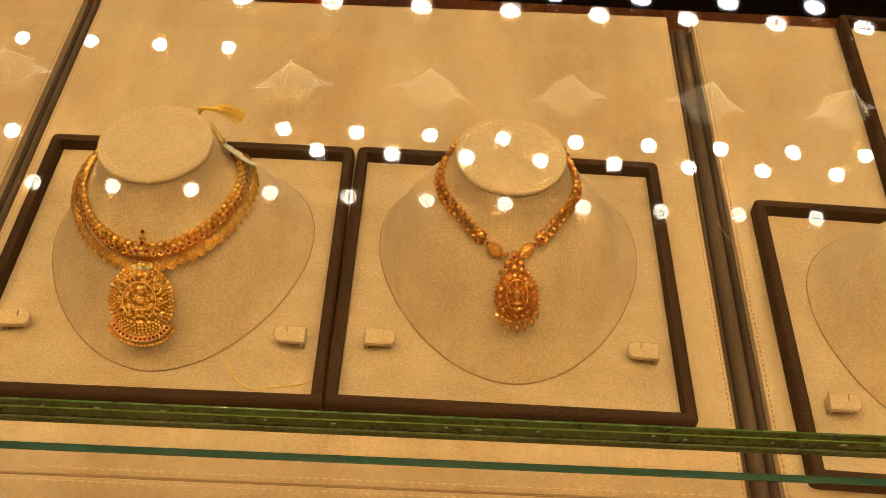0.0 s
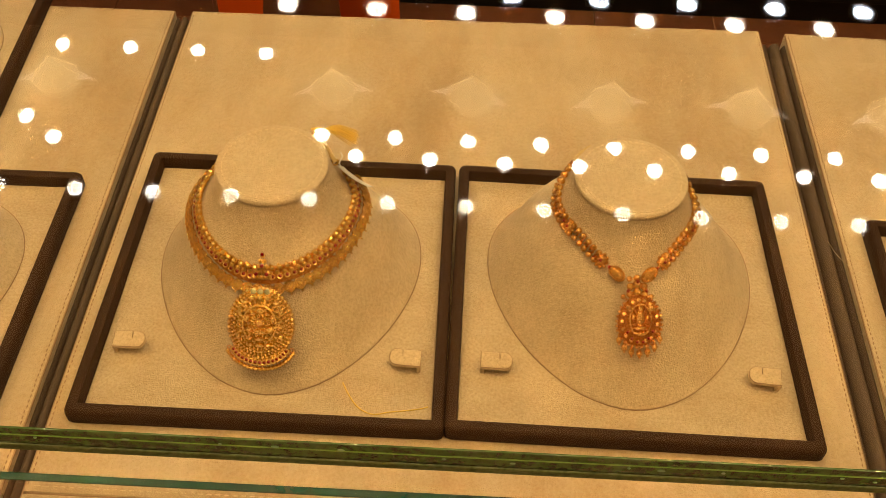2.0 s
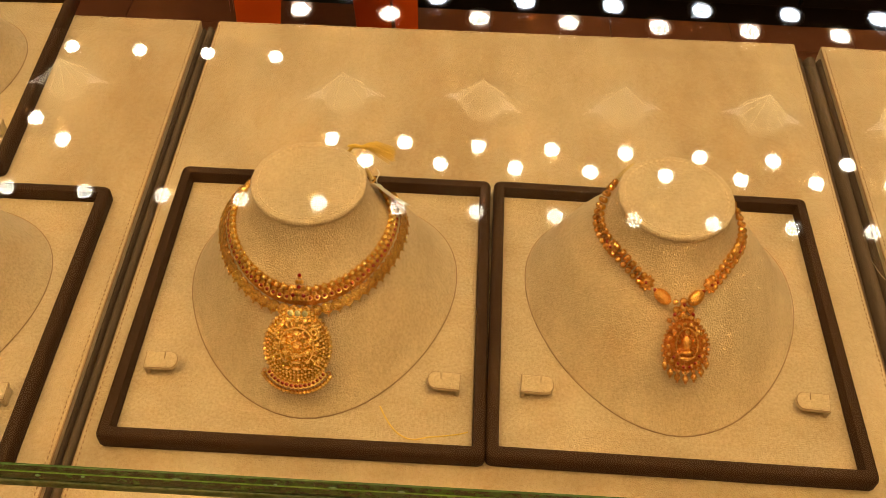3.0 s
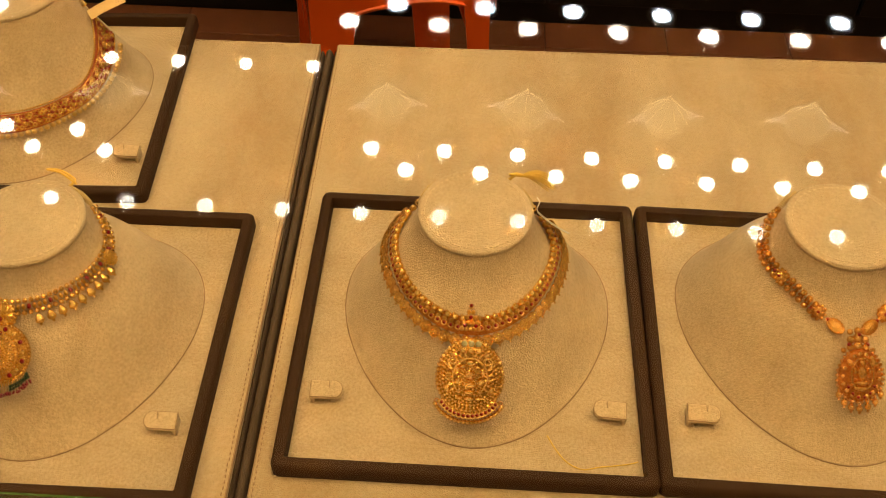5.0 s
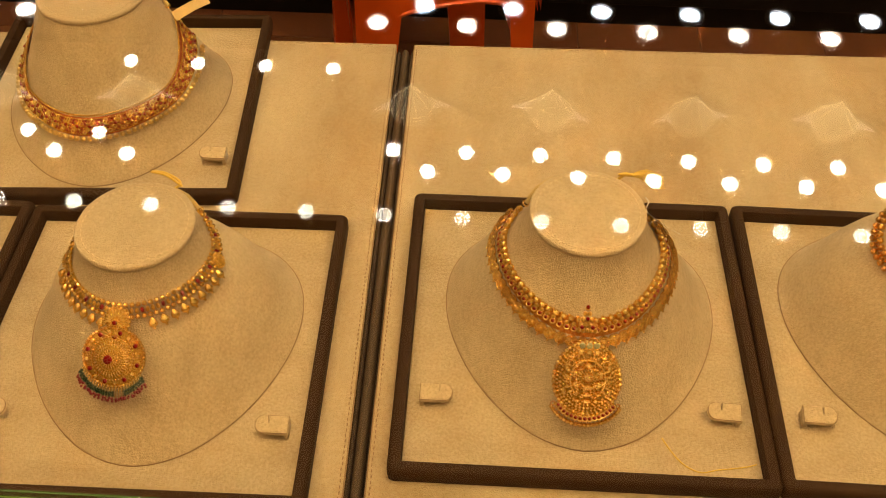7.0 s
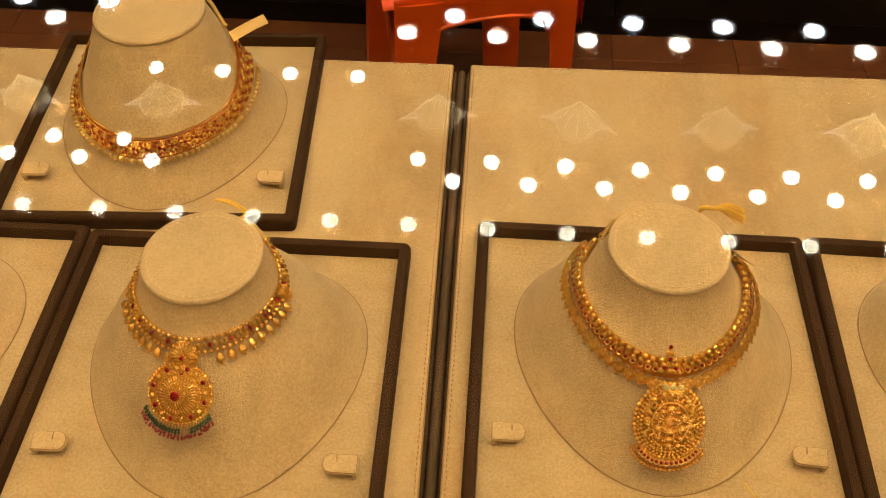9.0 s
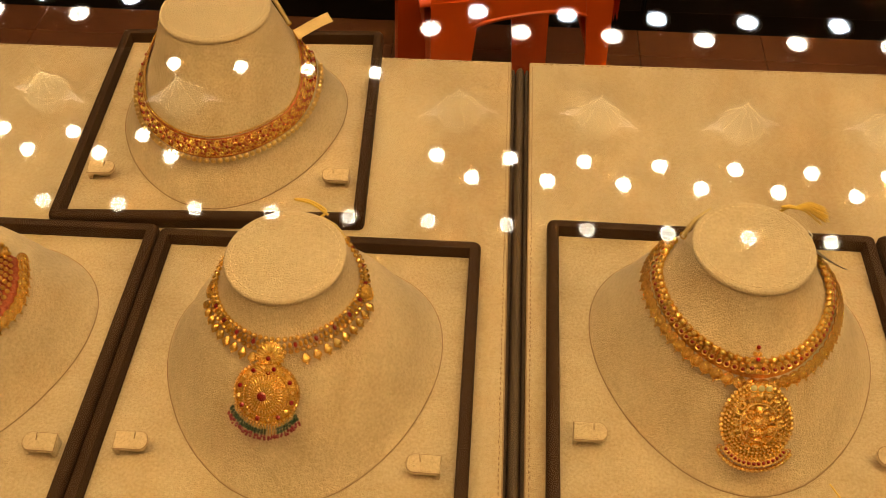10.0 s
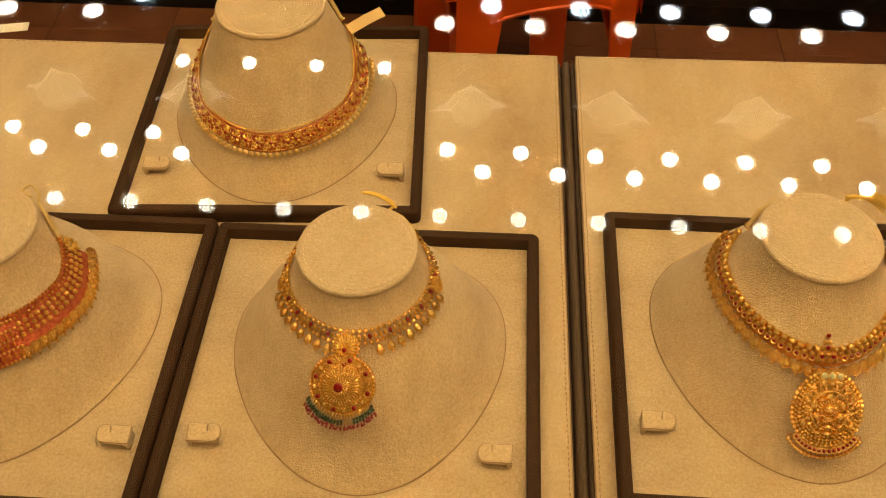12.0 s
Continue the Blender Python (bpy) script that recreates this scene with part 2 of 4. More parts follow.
def slab(x0, x1, y0, y1, z0, z1, edge=0.0):
    """A box with its four upright edges and its top and bottom edges cut by edge."""
    e = min(edge, (x1 - x0) / 2.01, (y1 - y0) / 2.01, (z1 - z0) / 2.01)
    if e <= 0:
        v = [(x, y, z) for z in (z0, z1) for x, y in ((x0, y0), (x1, y0), (x1, y1), (x0, y1))]
        return v, [(3, 2, 1, 0), (4, 5, 6, 7)] + [(i, (i + 1) % 4, 4 + (i + 1) % 4, 4 + i) for i in range(4)]
    v, f, n = [], [], 0

    def loop(g, z, c):
        return [(x0 + g + c, y0 + g, z), (x1 - g - c, y0 + g, z), (x1 - g, y0 + g + c, z), (x1 - g, y1 - g - c, z), (x1 - g - c, y1 - g, z), (x0 + g + c, y1 - g, z), (x0 + g, y1 - g - c, z), (x0 + g, y0 + g + c, z)]

    steps = [(e, z0, e * 0.4), (e * 0.3, z0 + e * 0.3, e), (0, z0 + e, e), (0, z1 - e, e), (e * 0.3, z1 - e * 0.3, e), (e, z1, e * 0.4)]
    for g, z, c in steps:
        v += loop(g, z, c)
    for j in range(len(steps) - 1):
        f += [(j * 8 + i, j * 8 + (i + 1) % 8, j * 8 + 8 + (i + 1) % 8, j * 8 + 8 + i) for i in range(8)]
    f += [tuple(range(7, -1, -1)), tuple(range(40, 48))]
    return v, f


def part(name, shape, mat, parent=None, label="", smooth=True):
    """One mesh object, under a thing or a part if a parent is given. Shapes of parts lie in their parent's space."""
    ob = new(name, shape if isinstance(shape, bpy.types.Mesh) else shape.mesh(name, mat, smooth))
    ob.parent = parent
    if label:
        tagged(ob, label)
    return ob


def thing(name, at, label, category, group="", kind="", turn=0.0):
    e = new(name)
    e.empty_display_size = 0.02
    e.matrix_world = Matrix.Translation(at) @ Matrix.Rotation(radians(turn), 4, "Z")
    return tagged(e, label, category, group, kind)


def solid(name, box, mat, label, category, kind="structure", edge=0.0):
    ob = new(name, Shape().add(slab(*box, edge), Matrix()).mesh(name, mat, False))
    return tagged(ob, label, category, kind=kind)


def basis(p, x, y, z, s=(1, 1, 1)):
    """A matrix with these axes and scales at p."""
    return Matrix(((x[0] * s[0], y[0] * s[1], z[0] * s[2], p[0]), (x[1] * s[0], y[1] * s[1], z[1] * s[2], p[1]), (x[2] * s[0], y[2] * s[1], z[2] * s[2], p[2]), (0, 0, 0, 1)))


def at(p, s=1.0):
    return Matrix.Translation(p) @ Matrix.Diagonal((s, s, s, 1) if not isinstance(s, tuple) else (*s, 1))


BALL, BALL_FINE = ball(7, 5), ball(14, 10)


# ---- the shop round the counter ----
def shop():
    floor = solid("floor", (-4.0, 4.0, -3.0, 5.0, -0.1, -0.004), GROUT, "dark grout bed under red-brown floor tiles", "floor")
    tile = Shape().add(slab(-0.1492, 0.1492, -0.1492, 0.1492, -0.012, 0.0, 0.002), Matrix()).mesh("tile", TILE, False)
    for i in range(-9, 8):
        for j in range(3, 9):
            ob = part("tile", tile, TILE, floor)
            ob.location = (0.15 + 0.3 * i, 0.06 + 0.3 * j, 0.0)
    rest = Shape()
    for i in range(-13, 13):
        for j in range(-10, 16):
            if not (-9 <= i < 8 and 3 <= j < 9):
                rest.add(slab(-0.1492, 0.1492, -0.1492, 0.1492, -0.012, 0.0, 0.002), Matrix.Translation((0.15 + 0.3 * i, 0.06 + 0.3 * j, 0)))
    tagged(part("tile_field", rest, TILE, floor, "red-brown tiles", False), kind="stuff")
    solid("wall_north", (-4.0, 4.0, 4.6, 4.75, 0.0, 3.4), BLACK, "dark panelled wall behind the sales side", "wall")
    solid("wall_south", (-4.0, 4.0, -3.0, -2.85, 0.0, 3.4), PLASTER, "cream plastered wall on the customers' side", "wall")
    solid("wall_west", (-4.15, -4.0, -3.0, 4.75, 0.0, 3.4), PLASTER, "cream plastered side wall of the shop", "wall")
    solid("wall_east", (4.0, 4.15, -3.0, 4.75, 0.0, 3.4), PLASTER, "cream plastered side wall of the shop", "wall")
    solid("ceiling", (-4.15, 4.15, -3.0, 4.75, CEIL, CEIL + 0.1), CEILING, "cream painted ceiling with recessed downlights", "ceiling")
    solid("lighting_raft", (-3.2, 3.2, 2.31, 2.72, RAFT, RAFT + 0.03), BLACK, "black suspended panel carrying two rows of downlights", "ceiling panel", "structure", 0.004)
    for x in (-2.4, -0.8, 0.8, 2.4):
        rod = thing("hanging_rod", (x, 2.68, RAFT + 0.03), "thin black rod holding the suspended light panel", "rod", "rods of the light panel")
        part("rod", Shape().tube([(0, 0, 0), (0, 0, CEIL - RAFT - 0.03)], 0.001), BLACK, rod)
    low = thing("low_cabinet", (0.0, 2.09, 0.0), "black low cabinet standing on the tiled floor", "cabinet")
    part("body", Shape().add(slab(-3.0, 3.0, 0.02, 0.45, 0.0, 0.86, 0.004), Matrix()), BLACK, low, smooth=False)
    part("top", Shape().add(slab(-3.02, 3.02, 0.0, 0.47, 0.862, 0.89, 0.004), Matrix()), BLACK, low, smooth=False)
    for i in range(8):
        x = -3.0 + 0.75 * i
        d = part("door", Shape().add(slab(x + 0.004, x + 0.746, 0.0, 0.018, 0.07, 0.85, 0.003), Matrix()), BLACK, low, smooth=False)
        part("handle", Shape().tube([(x + 0.70, -0.025, 0.55), (x + 0.70, -0.025, 0.70)], 0.005, 8), CHROME, d, "slim chrome bar handle")


CEIL, RAFT = P(0, 0, 24.34).z, P(0, 0, 14.84).z
GLASS_TOP = 1.97
shop()


# ---- lamps ----
def downlight(mat, name_label, lens=0.006):
    lamp = thing("downlight", (0, 0, 0), name_label, "downlight", "downlights")
    part("housing", Shape().add(turned([(0.044, 0.0), (0.044, -0.004), (0.039, -0.008), (0.033, -0.005), (0.031, 0.004), (0.0, 0.004)], 24), Matrix()), CHROME, lamp)
    leds = Shape()
    dome = turned([(1.0, 0.0), (0.94, -0.3), (0.68, -0.6), (0.3, -0.75)], 8)
    for count, r in ((11, 0.0245), (5, 0.0118)):
        for k in range(count):
            a = 2 * math.pi * k / count + 30 * r
            leds.add(dome, at((r * math.cos(a), r * math.sin(a), -0.001), lens))
    part("led_cluster", leds, mat, lamp, "lit cluster of small round lenses")
    return lamp


def lights():
    warm = downlight(LED_WARM, "lit warm white downlight with small lenses set in the ceiling", 0.0072)
    cool = downlight(LED_COOL, "lit cool white downlight with small lenses set under the black panel")
    soft = downlight(LED_SOFT, "lit soft warm downlight with small lenses set in the ceiling")
    amber = downlight(LED_UNSEEN, "unseen warm downlight added in the ceiling to brighten the display")
    spots = []
    for k in range(-6, 9):
        if k >= 0 or k <= -4:
            far = -0.3 if k < 0 else 0.0
            spots += [(warm, -5.765 + far + 2.943 * k, 28.9 - far, CEIL), (warm, -4.29 + far + 2.943 * k, 27.73 - far, CEIL)]
        spots.append((soft, -5.79 + 2.96 * k, 25.27, CEIL))
        if k >= 0 or k <= -4:
            spots += [(cool, -4.113 + 2.61 * k, 24.9, RAFT), (soft, -5.435 + 2.605 * k, 23.97, RAFT)]
    spots += [(warm, -11.86 + 2.99 * k, 33.95, CEIL) for k in range(-2, 2)]
    # Added rows out of view that brighten the busts and gold.
    for y in (11.8, 9.0, 6.0, 2.0, -4.0, -10.0):
        spots += [(amber, -20.6 + 2.97 * k, y, CEIL) for k in range(15)]
    used = set()
    for lamp, x, y, z in spots:
        m = Matrix.Translation((x * DM, y * DM, z - 0.0005))
        if lamp is not amber:
            m = m @ Matrix.Translation((0, 0, -0.016)) @ Matrix.Rotation(radians(-8 if z == RAFT else -22), 4, "X")
        if lamp in used:
            copy_thing(lamp, m)
        else:
            lamp.matrix_basis = m
            used.add(lamp)


def chandelier():
    lamp = thing("crystal_lamp", (0, 0, 0), "small lit basket lamp of crystal bead strings under a frosted shade", "ceiling lamp", "crystal ceiling lamps")
    part("shade", Shape().add(turned([(0.012, 0.055), (0.05, 0.05), (0.066, 0.028), (0.07, 0.0), (0.066, -0.002), (0.01, -0.002)], 28), Matrix()), CANOPY_GLOW, lamp)
    for side in (-1, 1):
        wing = Shape()
        rows = []
        for j in range(9):
            t = j / 8
            w = 0.03 * (1 - t) ** 1.3 + 0.001
            rows.append([(side * (0.055 + 0.075 * t), w * c, 0.006 + 0.016 * t * t - 0.006 * c * c) for c in (-1, -0.5, 0, 0.5, 1)])
        wing.grid(rows).grid([[(x, y, z - 0.003) for x, y, z in row] for row in rows])
        part("petal", wing, CANOPY_DIM, lamp, "pale frosted glass petals")
    for r, z in ((0.072, -0.004), (0.068, 0.012), (0.058, 0.028), (0.044, 0.042)):
        part("hoop", Shape().add(ring(r, 0.0009, 28, 5), at((0, 0, z))), CRYSTAL_GLOW, lamp)
    for k in range(9):
        a = 2 * math.pi * k / 9
        string = Shape()
        for j in range(16):
            s = j / 15
            r = 0.074 * (1 - s) + 0.002
            string.add(BALL, at((r * math.cos(a), r * math.sin(a), -0.004 - 0.075 * s ** 1.1), 0.0026))
        part("bead_string", string, CRYSTAL_GLOW, lamp)
    part("finial", Shape().add(BALL, at((0, 0, -0.083), 0.004)), CRYSTAL_GLOW, lamp)
    part("stem", Shape().tube([(0, 0, 0.05), (0, 0, (CEIL - P(0, 0, 19.9).z) / 1.1)], 0.0009), CHROME, lamp)
    z = P(0, 0, 19.9).z
    big = Matrix.Diagonal((1.08, 1.08, 1.1, 1))
    for o in lamp.children:
        o.data.transform(big)
    for n, x in enumerate((-4.75, 0.1, 5.0, 9.9, 14.8, -14.6, -19.5)):
        m = Matrix.Translation((x * DM, 2.66, z)) @ Matrix.Rotation(radians((8, -14, 10, -9, 16, 5, -12)[n]), 4, "Z")
        if n:
            copy_thing(lamp, m)
        else:
            lamp.matrix_basis = m


lights()
chandelier()


# ---- the counter ----
def stitches(shape, a, b, z, pitch=0.0055, r=0.0006):
    a, b = Vector(a), Vector(b)
    n = int((b - a).length / pitch)
    d = (b - a).normalized()
    side = Vector((0, 0, 1)).cross(d)
    for i in range(n):
        p = a + d * pitch * (i + 0.5) + side * random.uniform(-0.0003, 0.0003)
        shape.add(BALL, basis(Vector((p.x, p.y, z)), d, side, Vector((0, 0, 1)), (pitch * 0.36, r, r)))


def display_pad(left, right, back):
    """left, right: x at the back and at the front; back: y of the back edge at the left and right, all in decimetres."""
    top, y0 = PAD, 2.70
    pad = thing("display_pad", P(0, 0, top - 0.3), "beige suede-covered display pad with stitched edges", "display pad", "display pads")

    def spread(u, y, z):
        """u runs 0 to 1 from side to side, y in decimetres."""
        yb = back[0] + (back[1] - back[0]) * u
        t = (yb - y) / (yb - y0)
        x0, x1 = left[0] + (left[1] - left[0]) * t, right[0] + (right[1] - right[0]) * t
        return Vector(((x0 + (x1 - x0) * u) * DM, y * DM, z))

    def padding(ya, yb_shift, z1, e=0.0013):
        rows = []
        for g, z in ((0.0, 0.0), (0.0, z1 - e), (0.3 * e, z1 - 0.3 * e), (e, z1), (0.004, z1 + 0.0004)):
            w = (right[0] - left[0]) * DM
            row = []
            n = 24
            for i in range(n + 1):
                row.append(spread(g / w + (1 - 2 * g / w) * i / n, ya, z) + Vector((0, g, 0)))
            for i in range(n + 1):
                u = 1 - g / w - (1 - 2 * g / w) * i / n
                yy = yb_shift if yb_shift else back[0] + (back[1] - back[0]) * u
                row.append(spread(u, yy, z) - Vector((0, g, 0)))
            rows.append(row)
        s = Shape().grid(rows, close_u=True)
        a, b = rows[-1][:25], list(reversed(rows[-1][25:]))
        return s.grid([a, b])

    seam = 3.38
    part("cover", padding(seam + 0.006, None, 0.03), SUEDE, pad)
    part("front_border", padding(y0, seam - 0.006, 0.03), SUEDE, pad)
    part("seam_piping", Shape().tube([spread(0.005, seam, 0.0285), spread(0.995, seam, 0.0285)], 0.0007), STITCH_DARK, pad, "thin brown seam")
    w = (right[0] - left[0])
    th = Shape()
    for u, k in ((0.0, 0.024 / w), (1.0, 1 - 0.024 / w)):
        yb = back[0] if u == 0 else back[1]
        piping = Shape().tube([spread(u, y0 + 0.01, 0.0288), spread(u, yb - 0.01, 0.0288)], 0.0008)
        part("edge_piping", piping, STITCH_DARK, pad, "brown leather edge piping")
        stitches(th, spread(k, seam + 0.05, 0), spread(k, yb - 0.05, 0), 0.0302, 0.0042, 0.0005)
    stitches(th, spread(0.02, back[0] - 0.028, 0), spread(0.98, back[1] - 0.028, 0), 0.0301, 0.006, 0.0005)
    tagged(part("edge_stitching", th, STITCH_DARK, pad), kind="stuff")
    th = Shape()
    stitches(th, spread(0.01, seam + 0.045, 0), spread(0.99, seam + 0.045, 0), 0.0302)
    stitches(th, spread(0.01, seam - 0.045, 0), spread(0.99, seam - 0.045, 0), 0.0302)
    tagged(part("seam_stitching", th, STITCH, pad), kind="stuff")


def divider(x_back, x_front, width):
    """Two satin strips that lie side by side in the gap between pads."""
    d = thing("pad_divider", P(0, 0, PAD - 0.3), "dark brown satin strips lying between the pads", "divider strip", "pad dividers")
    for k, half, rise, mat in ((-0.4, 0.17, 0.023, GROOVE), (0.0, 0.3, 0.025, STRIP), (0.4, 0.17, 0.023, GROOVE)):
        rows = []
        for y, x in ((8.55, x_back), (2.75, x_front)):
            c = P(x + k * width, y, 0)
            rows.append([(c.x + half * width * DM * math.cos(a), c.y, 0.0 + rise * math.sin(a) ** 0.6) for a in [math.pi * i / 10 for i in range(11)]])
        part("strip", Shape().grid(rows), mat, d)


def counter():
    base = thing("display_counter", (0.0, 0.0, 0.0), "dark walnut base cabinet of the jewellery counter", "counter")
    part("body", Shape().add(slab(-2.4, 2.4, 0.236, 0.875, 0.0, P(0, 0, PAD - 0.38).z, 0.003), Matrix()), WOOD, base, smooth=False)
    part("case_floor", Shape().add(slab(-2.39, 2.39, 0.252, 0.872, P(0, 0, PAD - 0.375).z, P(0, 0, PAD - 0.302).z, 0.001), Matrix()), GROOVE, base, "brown felt floor of the case", smooth=False)
    display_pad((-8.90, -8.82), (-3.165, -3.07), (8.51, 8.575))
    display_pad((-2.985, -2.93), (2.66, 2.49), (8.58, 8.68))
    display_pad((2.92, 2.74), (8.55, 8.27), (8.66, 8.54))
    divider(-3.075, -3.0, 0.17)
    divider(2.815, 2.625, 0.25)
    g1, g0 = P(0, 0, GLASS_TOP).z, P(0, 0, GLASS_TOP - 0.19).z
    top = thing("counter_top_glass", (0.0, 0.2655, g0), "thick clear glass counter top with a green polished edge", "glass top")
    pane = part("pane", Shape().add(slab(-2.4, 2.4, 0.0022, 0.76, 0.0, g1 - g0), Matrix()), GLASS, top, smooth=False)
    pane.data.materials.append(GLASS_COATED)
    for face in pane.data.polygons:
        face.material_index = 0 if face.normal.z > 0.5 else 1
    part("polished_edge", Shape().add(slab(-2.4, 2.4, 0.0008, 0.0018, 0.0066, g1 - g0 - 0.0004, 0.0004), Matrix()), GREEN_EDGE, top, "deep green glass edge", smooth=False)
    part("edge_lip", Shape().add(slab(-2.4, 2.4, 0.0, 0.0018, 0.0012, 0.0062, 0.0008), Matrix()), GREEN_LIP, top, "paler ground lower lip of the edge", smooth=False)
    # The edge's glint is a thin tube in a brighter green.
    part("edge_glint", Shape().tube([(-2.4, 0.0007, 0.0128), (-0.6, 0.0007, 0.0140), (0.0, 0.0007, 0.0132), (0.5, 0.0007, 0.0142), (2.4, 0.0007, 0.0130)], 0.0004, 6), GLINT, top, "bright green line standing in for a glint in the edge")
    chips = Shape()
    rnd = random.Random(4)
    x = -1.0
    while x < 1.0:
        x += rnd.uniform(0.012, 0.05)
        chips.add(BALL, at((x, 0.0006, rnd.uniform(0.0095, 0.0145)), (rnd.uniform(0.0008, 0.0022), 0.0005, 0.0006)))
    tagged(part("edge_chip", chips, BUBBLE, top), kind="stuff")
    front = thing("counter_front_glass", (0.0, 0.2415, 0.0), "upright clear front glass of the counter with teal edge", "front glass")
    zf = P(0, 0, 1.99).z
    part("pane", Shape().add(slab(-2.4, 2.4, 0.0, 0.005, P(0, 0, PAD - 0.37).z, zf - 0.0012), Matrix()), GLASS, front, smooth=False)
    part("teal_edge", Shape().add(slab(-2.4, 2.4, 0.0008, 0.0040, zf - 0.001, zf, 0.0003), Matrix()), TEAL_EDGE, front, "polished teal top edge", smooth=False)
    for x in (-2.39, 2.385):
        side = thing("counter_side_glass", (x, 0.0, 0.0), "clear glass end panel of the counter", "side glass", "end panels")
        part("pane", Shape().add(slab(0, 0.005, 0.27, 1.0, P(0, 0, PAD - 0.3).z, g0 - 0.0005), Matrix()), GLASS, side, smooth=False)


counter()


# ---- chair behind the counter ----
def plastic_chair():
    chair = thing("plastic_chair", (-0.30, 1.475, 0.0), "glossy orange moulded plastic chair on the tiled floor", "chair", turn=14)
    hw, dp, sh = 0.155, 0.40, 0.515

    def leg(name, x, y, w0, w1, lean_x, lean_y):
        s = Shape()
        rows = []
        for j in range(9):
            t = j / 8
            w = w0 + (w1 - w0) * t ** 2.2
            cx, cy = x + lean_x * (1 - t), y + lean_y * (1 - t)
            d = 0.02 + 0.012 * t
            sx = 1 if x > 0 else -1
            rows.append([(cx, cy - d, sh * t), (cx - sx * w * 0.5, cy - d - 0.004, sh * t), (cx - sx * w, cy - d, sh * t), (cx - sx * w, cy - d + 0.006, sh * t), (cx - sx * 0.008, cy - d + 0.008, sh * t), (cx - sx * 0.006, cy + d, sh * t), (cx, cy + d, sh * t)])
        s.grid(rows, close_u=True).cap(rows[0]).cap(rows[-1])
        part(name, s, PLASTIC, chair)

    leg("leg", -hw, 0.02, 0.055, 0.085, -0.012, -0.01)
    leg("leg", hw, 0.02, 0.030, 0.05, 0.012, -0.01)
    leg("leg", -hw, dp, 0.08, 0.12, -0.02, 0.03)
    leg("leg", hw, dp, 0.08, 0.12, 0.02, 0.03)
    seat = Shape()
    rows = []
    for j in range(13):
        v = j / 12
        y = -0.012 + (dp + 0.03) * v
        rows.append([(-hw - 0.018 + (2 * hw + 0.036) * i / 14, y, sh + 0.012 - 0.022 * math.sin(math.pi * i / 14) * math.sin(math.pi * v) ** 0.6 - (0.012 if j == 0 else 0)) for i in range(15)])
    seat.grid(rows).grid([[(x, y, z - 0.005) for x, y, z in r] for r in rows])
    part("seat", seat, PLASTIC, chair)
    for y in (-0.012, dp + 0.018):
        apron = Shape()
        top, low = [], []
        for i in range(21):
            u = i / 20
            x = -hw + 2 * hw * u
            drop = 0.034 + 0.045 * abs(2 * u - 1) ** 2.6 + 0.014 * (1 - u)
            top.append((x, y, sh + 0.006))
            low.append((x, y + 0.002, sh - drop))
        apron.grid([top, low]).grid([[(x, yy + 0.007, z) for x, yy, z in row] for row in (top, low)])
        apron.tube([(x, yy + 0.002, z) for x, yy, z in low], 0.005, 6)
        part("apron", apron, PLASTIC, chair)
    for x in (-hw - 0.01, hw + 0.01):
        side = Shape()
        top, low = [], []
        for i in range(13):
            u = i / 12
            top.append((x, dp * u, sh + 0.006))
            low.append((x, dp * u, sh - 0.03 - 0.05 * abs(2 * u - 1) ** 2.6))
        side.grid([top, low]).grid([[(xx + 0.006, y, z) for xx, y, z in row] for row in (top, low)])
        part("side_rail", side, PLASTIC, chair)
    brace = Shape()
    brace.tube([(hw - 0.04, 0.03, sh - 0.08), (hw - 0.012, 0.03, sh - 0.17)], 0.007, 6)
    part("brace", brace, PLASTIC, chair)
    back = Shape()
    rows = []
    for j in range(11):
        v = j / 10
        z = sh + 0.40 * v
        rows.append([((-hw - 0.02 + (2 * hw + 0.04) * i / 14) * (1 - 0.12 * v), dp + 0.03 + 0.07 * v + 0.03 * math.sin(math.pi * i / 14), z) for i in range(15)])
    back.grid(rows).grid([[(x, y + 0.006, z) for x, y, z in r] for r in rows])
    part("backrest", back, PLASTIC, chair)


plastic_chair()


# ---- trays, earring holders and busts ----
BED = -0.115   # the suede bed lies below the rim, in decimetres
TRAY = 2.53


def tray(cx, cy, turn):
    t = thing("jewellery_tray", P(cx, cy, PAD), "square dark brown leatherette tray lined with beige suede", "display tray", "jewellery trays", turn=turn)
    h, w, top = TRAY / 2 * DM, 0.0086, -PAD * DM
    frame_shape = Shape()
    loops = []
    for g, z, c in ((0.0006, 0.0, 0.004), (0.0, 0.001, 0.0045), (0.0, top - 0.0035, 0.0045), (0.0012, top - 0.001, 0.0042), (0.003, top, 0.0035), (w - 0.0018, top, 0.0012), (w - 0.0004, top - 0.0006, 0.0008), (w, top - 0.002, 0.0006), (w, 0.0015, 0.0006)):
        k = h - g
        loops.append([(-k + c, -k, z), (k - c, -k, z), (k - c * 0.3, -k + c * 0.3, z), (k, -k + c, z), (k, k - c, z), (k - c * 0.3, k - c * 0.3, z), (k - c, k, z), (-k + c, k, z), (-k + c * 0.3, k - c * 0.3, z), (-k, k - c, z), (-k, -k + c, z), (-k + c * 0.3, -k + c * 0.3, z)])
    frame_shape.grid(loops, close_u=True, close_v=True)
    part("frame", frame_shape, LEATHER, t)
    b = h - w - 0.0003
    part("bed", Shape().add(slab(-b, b, -b, b, 0.0002, (BED - PAD) * DM + 0.0002, 0.0003), Matrix()), SUEDE_BED, t, "pale beige suede bed", smooth=False)
    return t


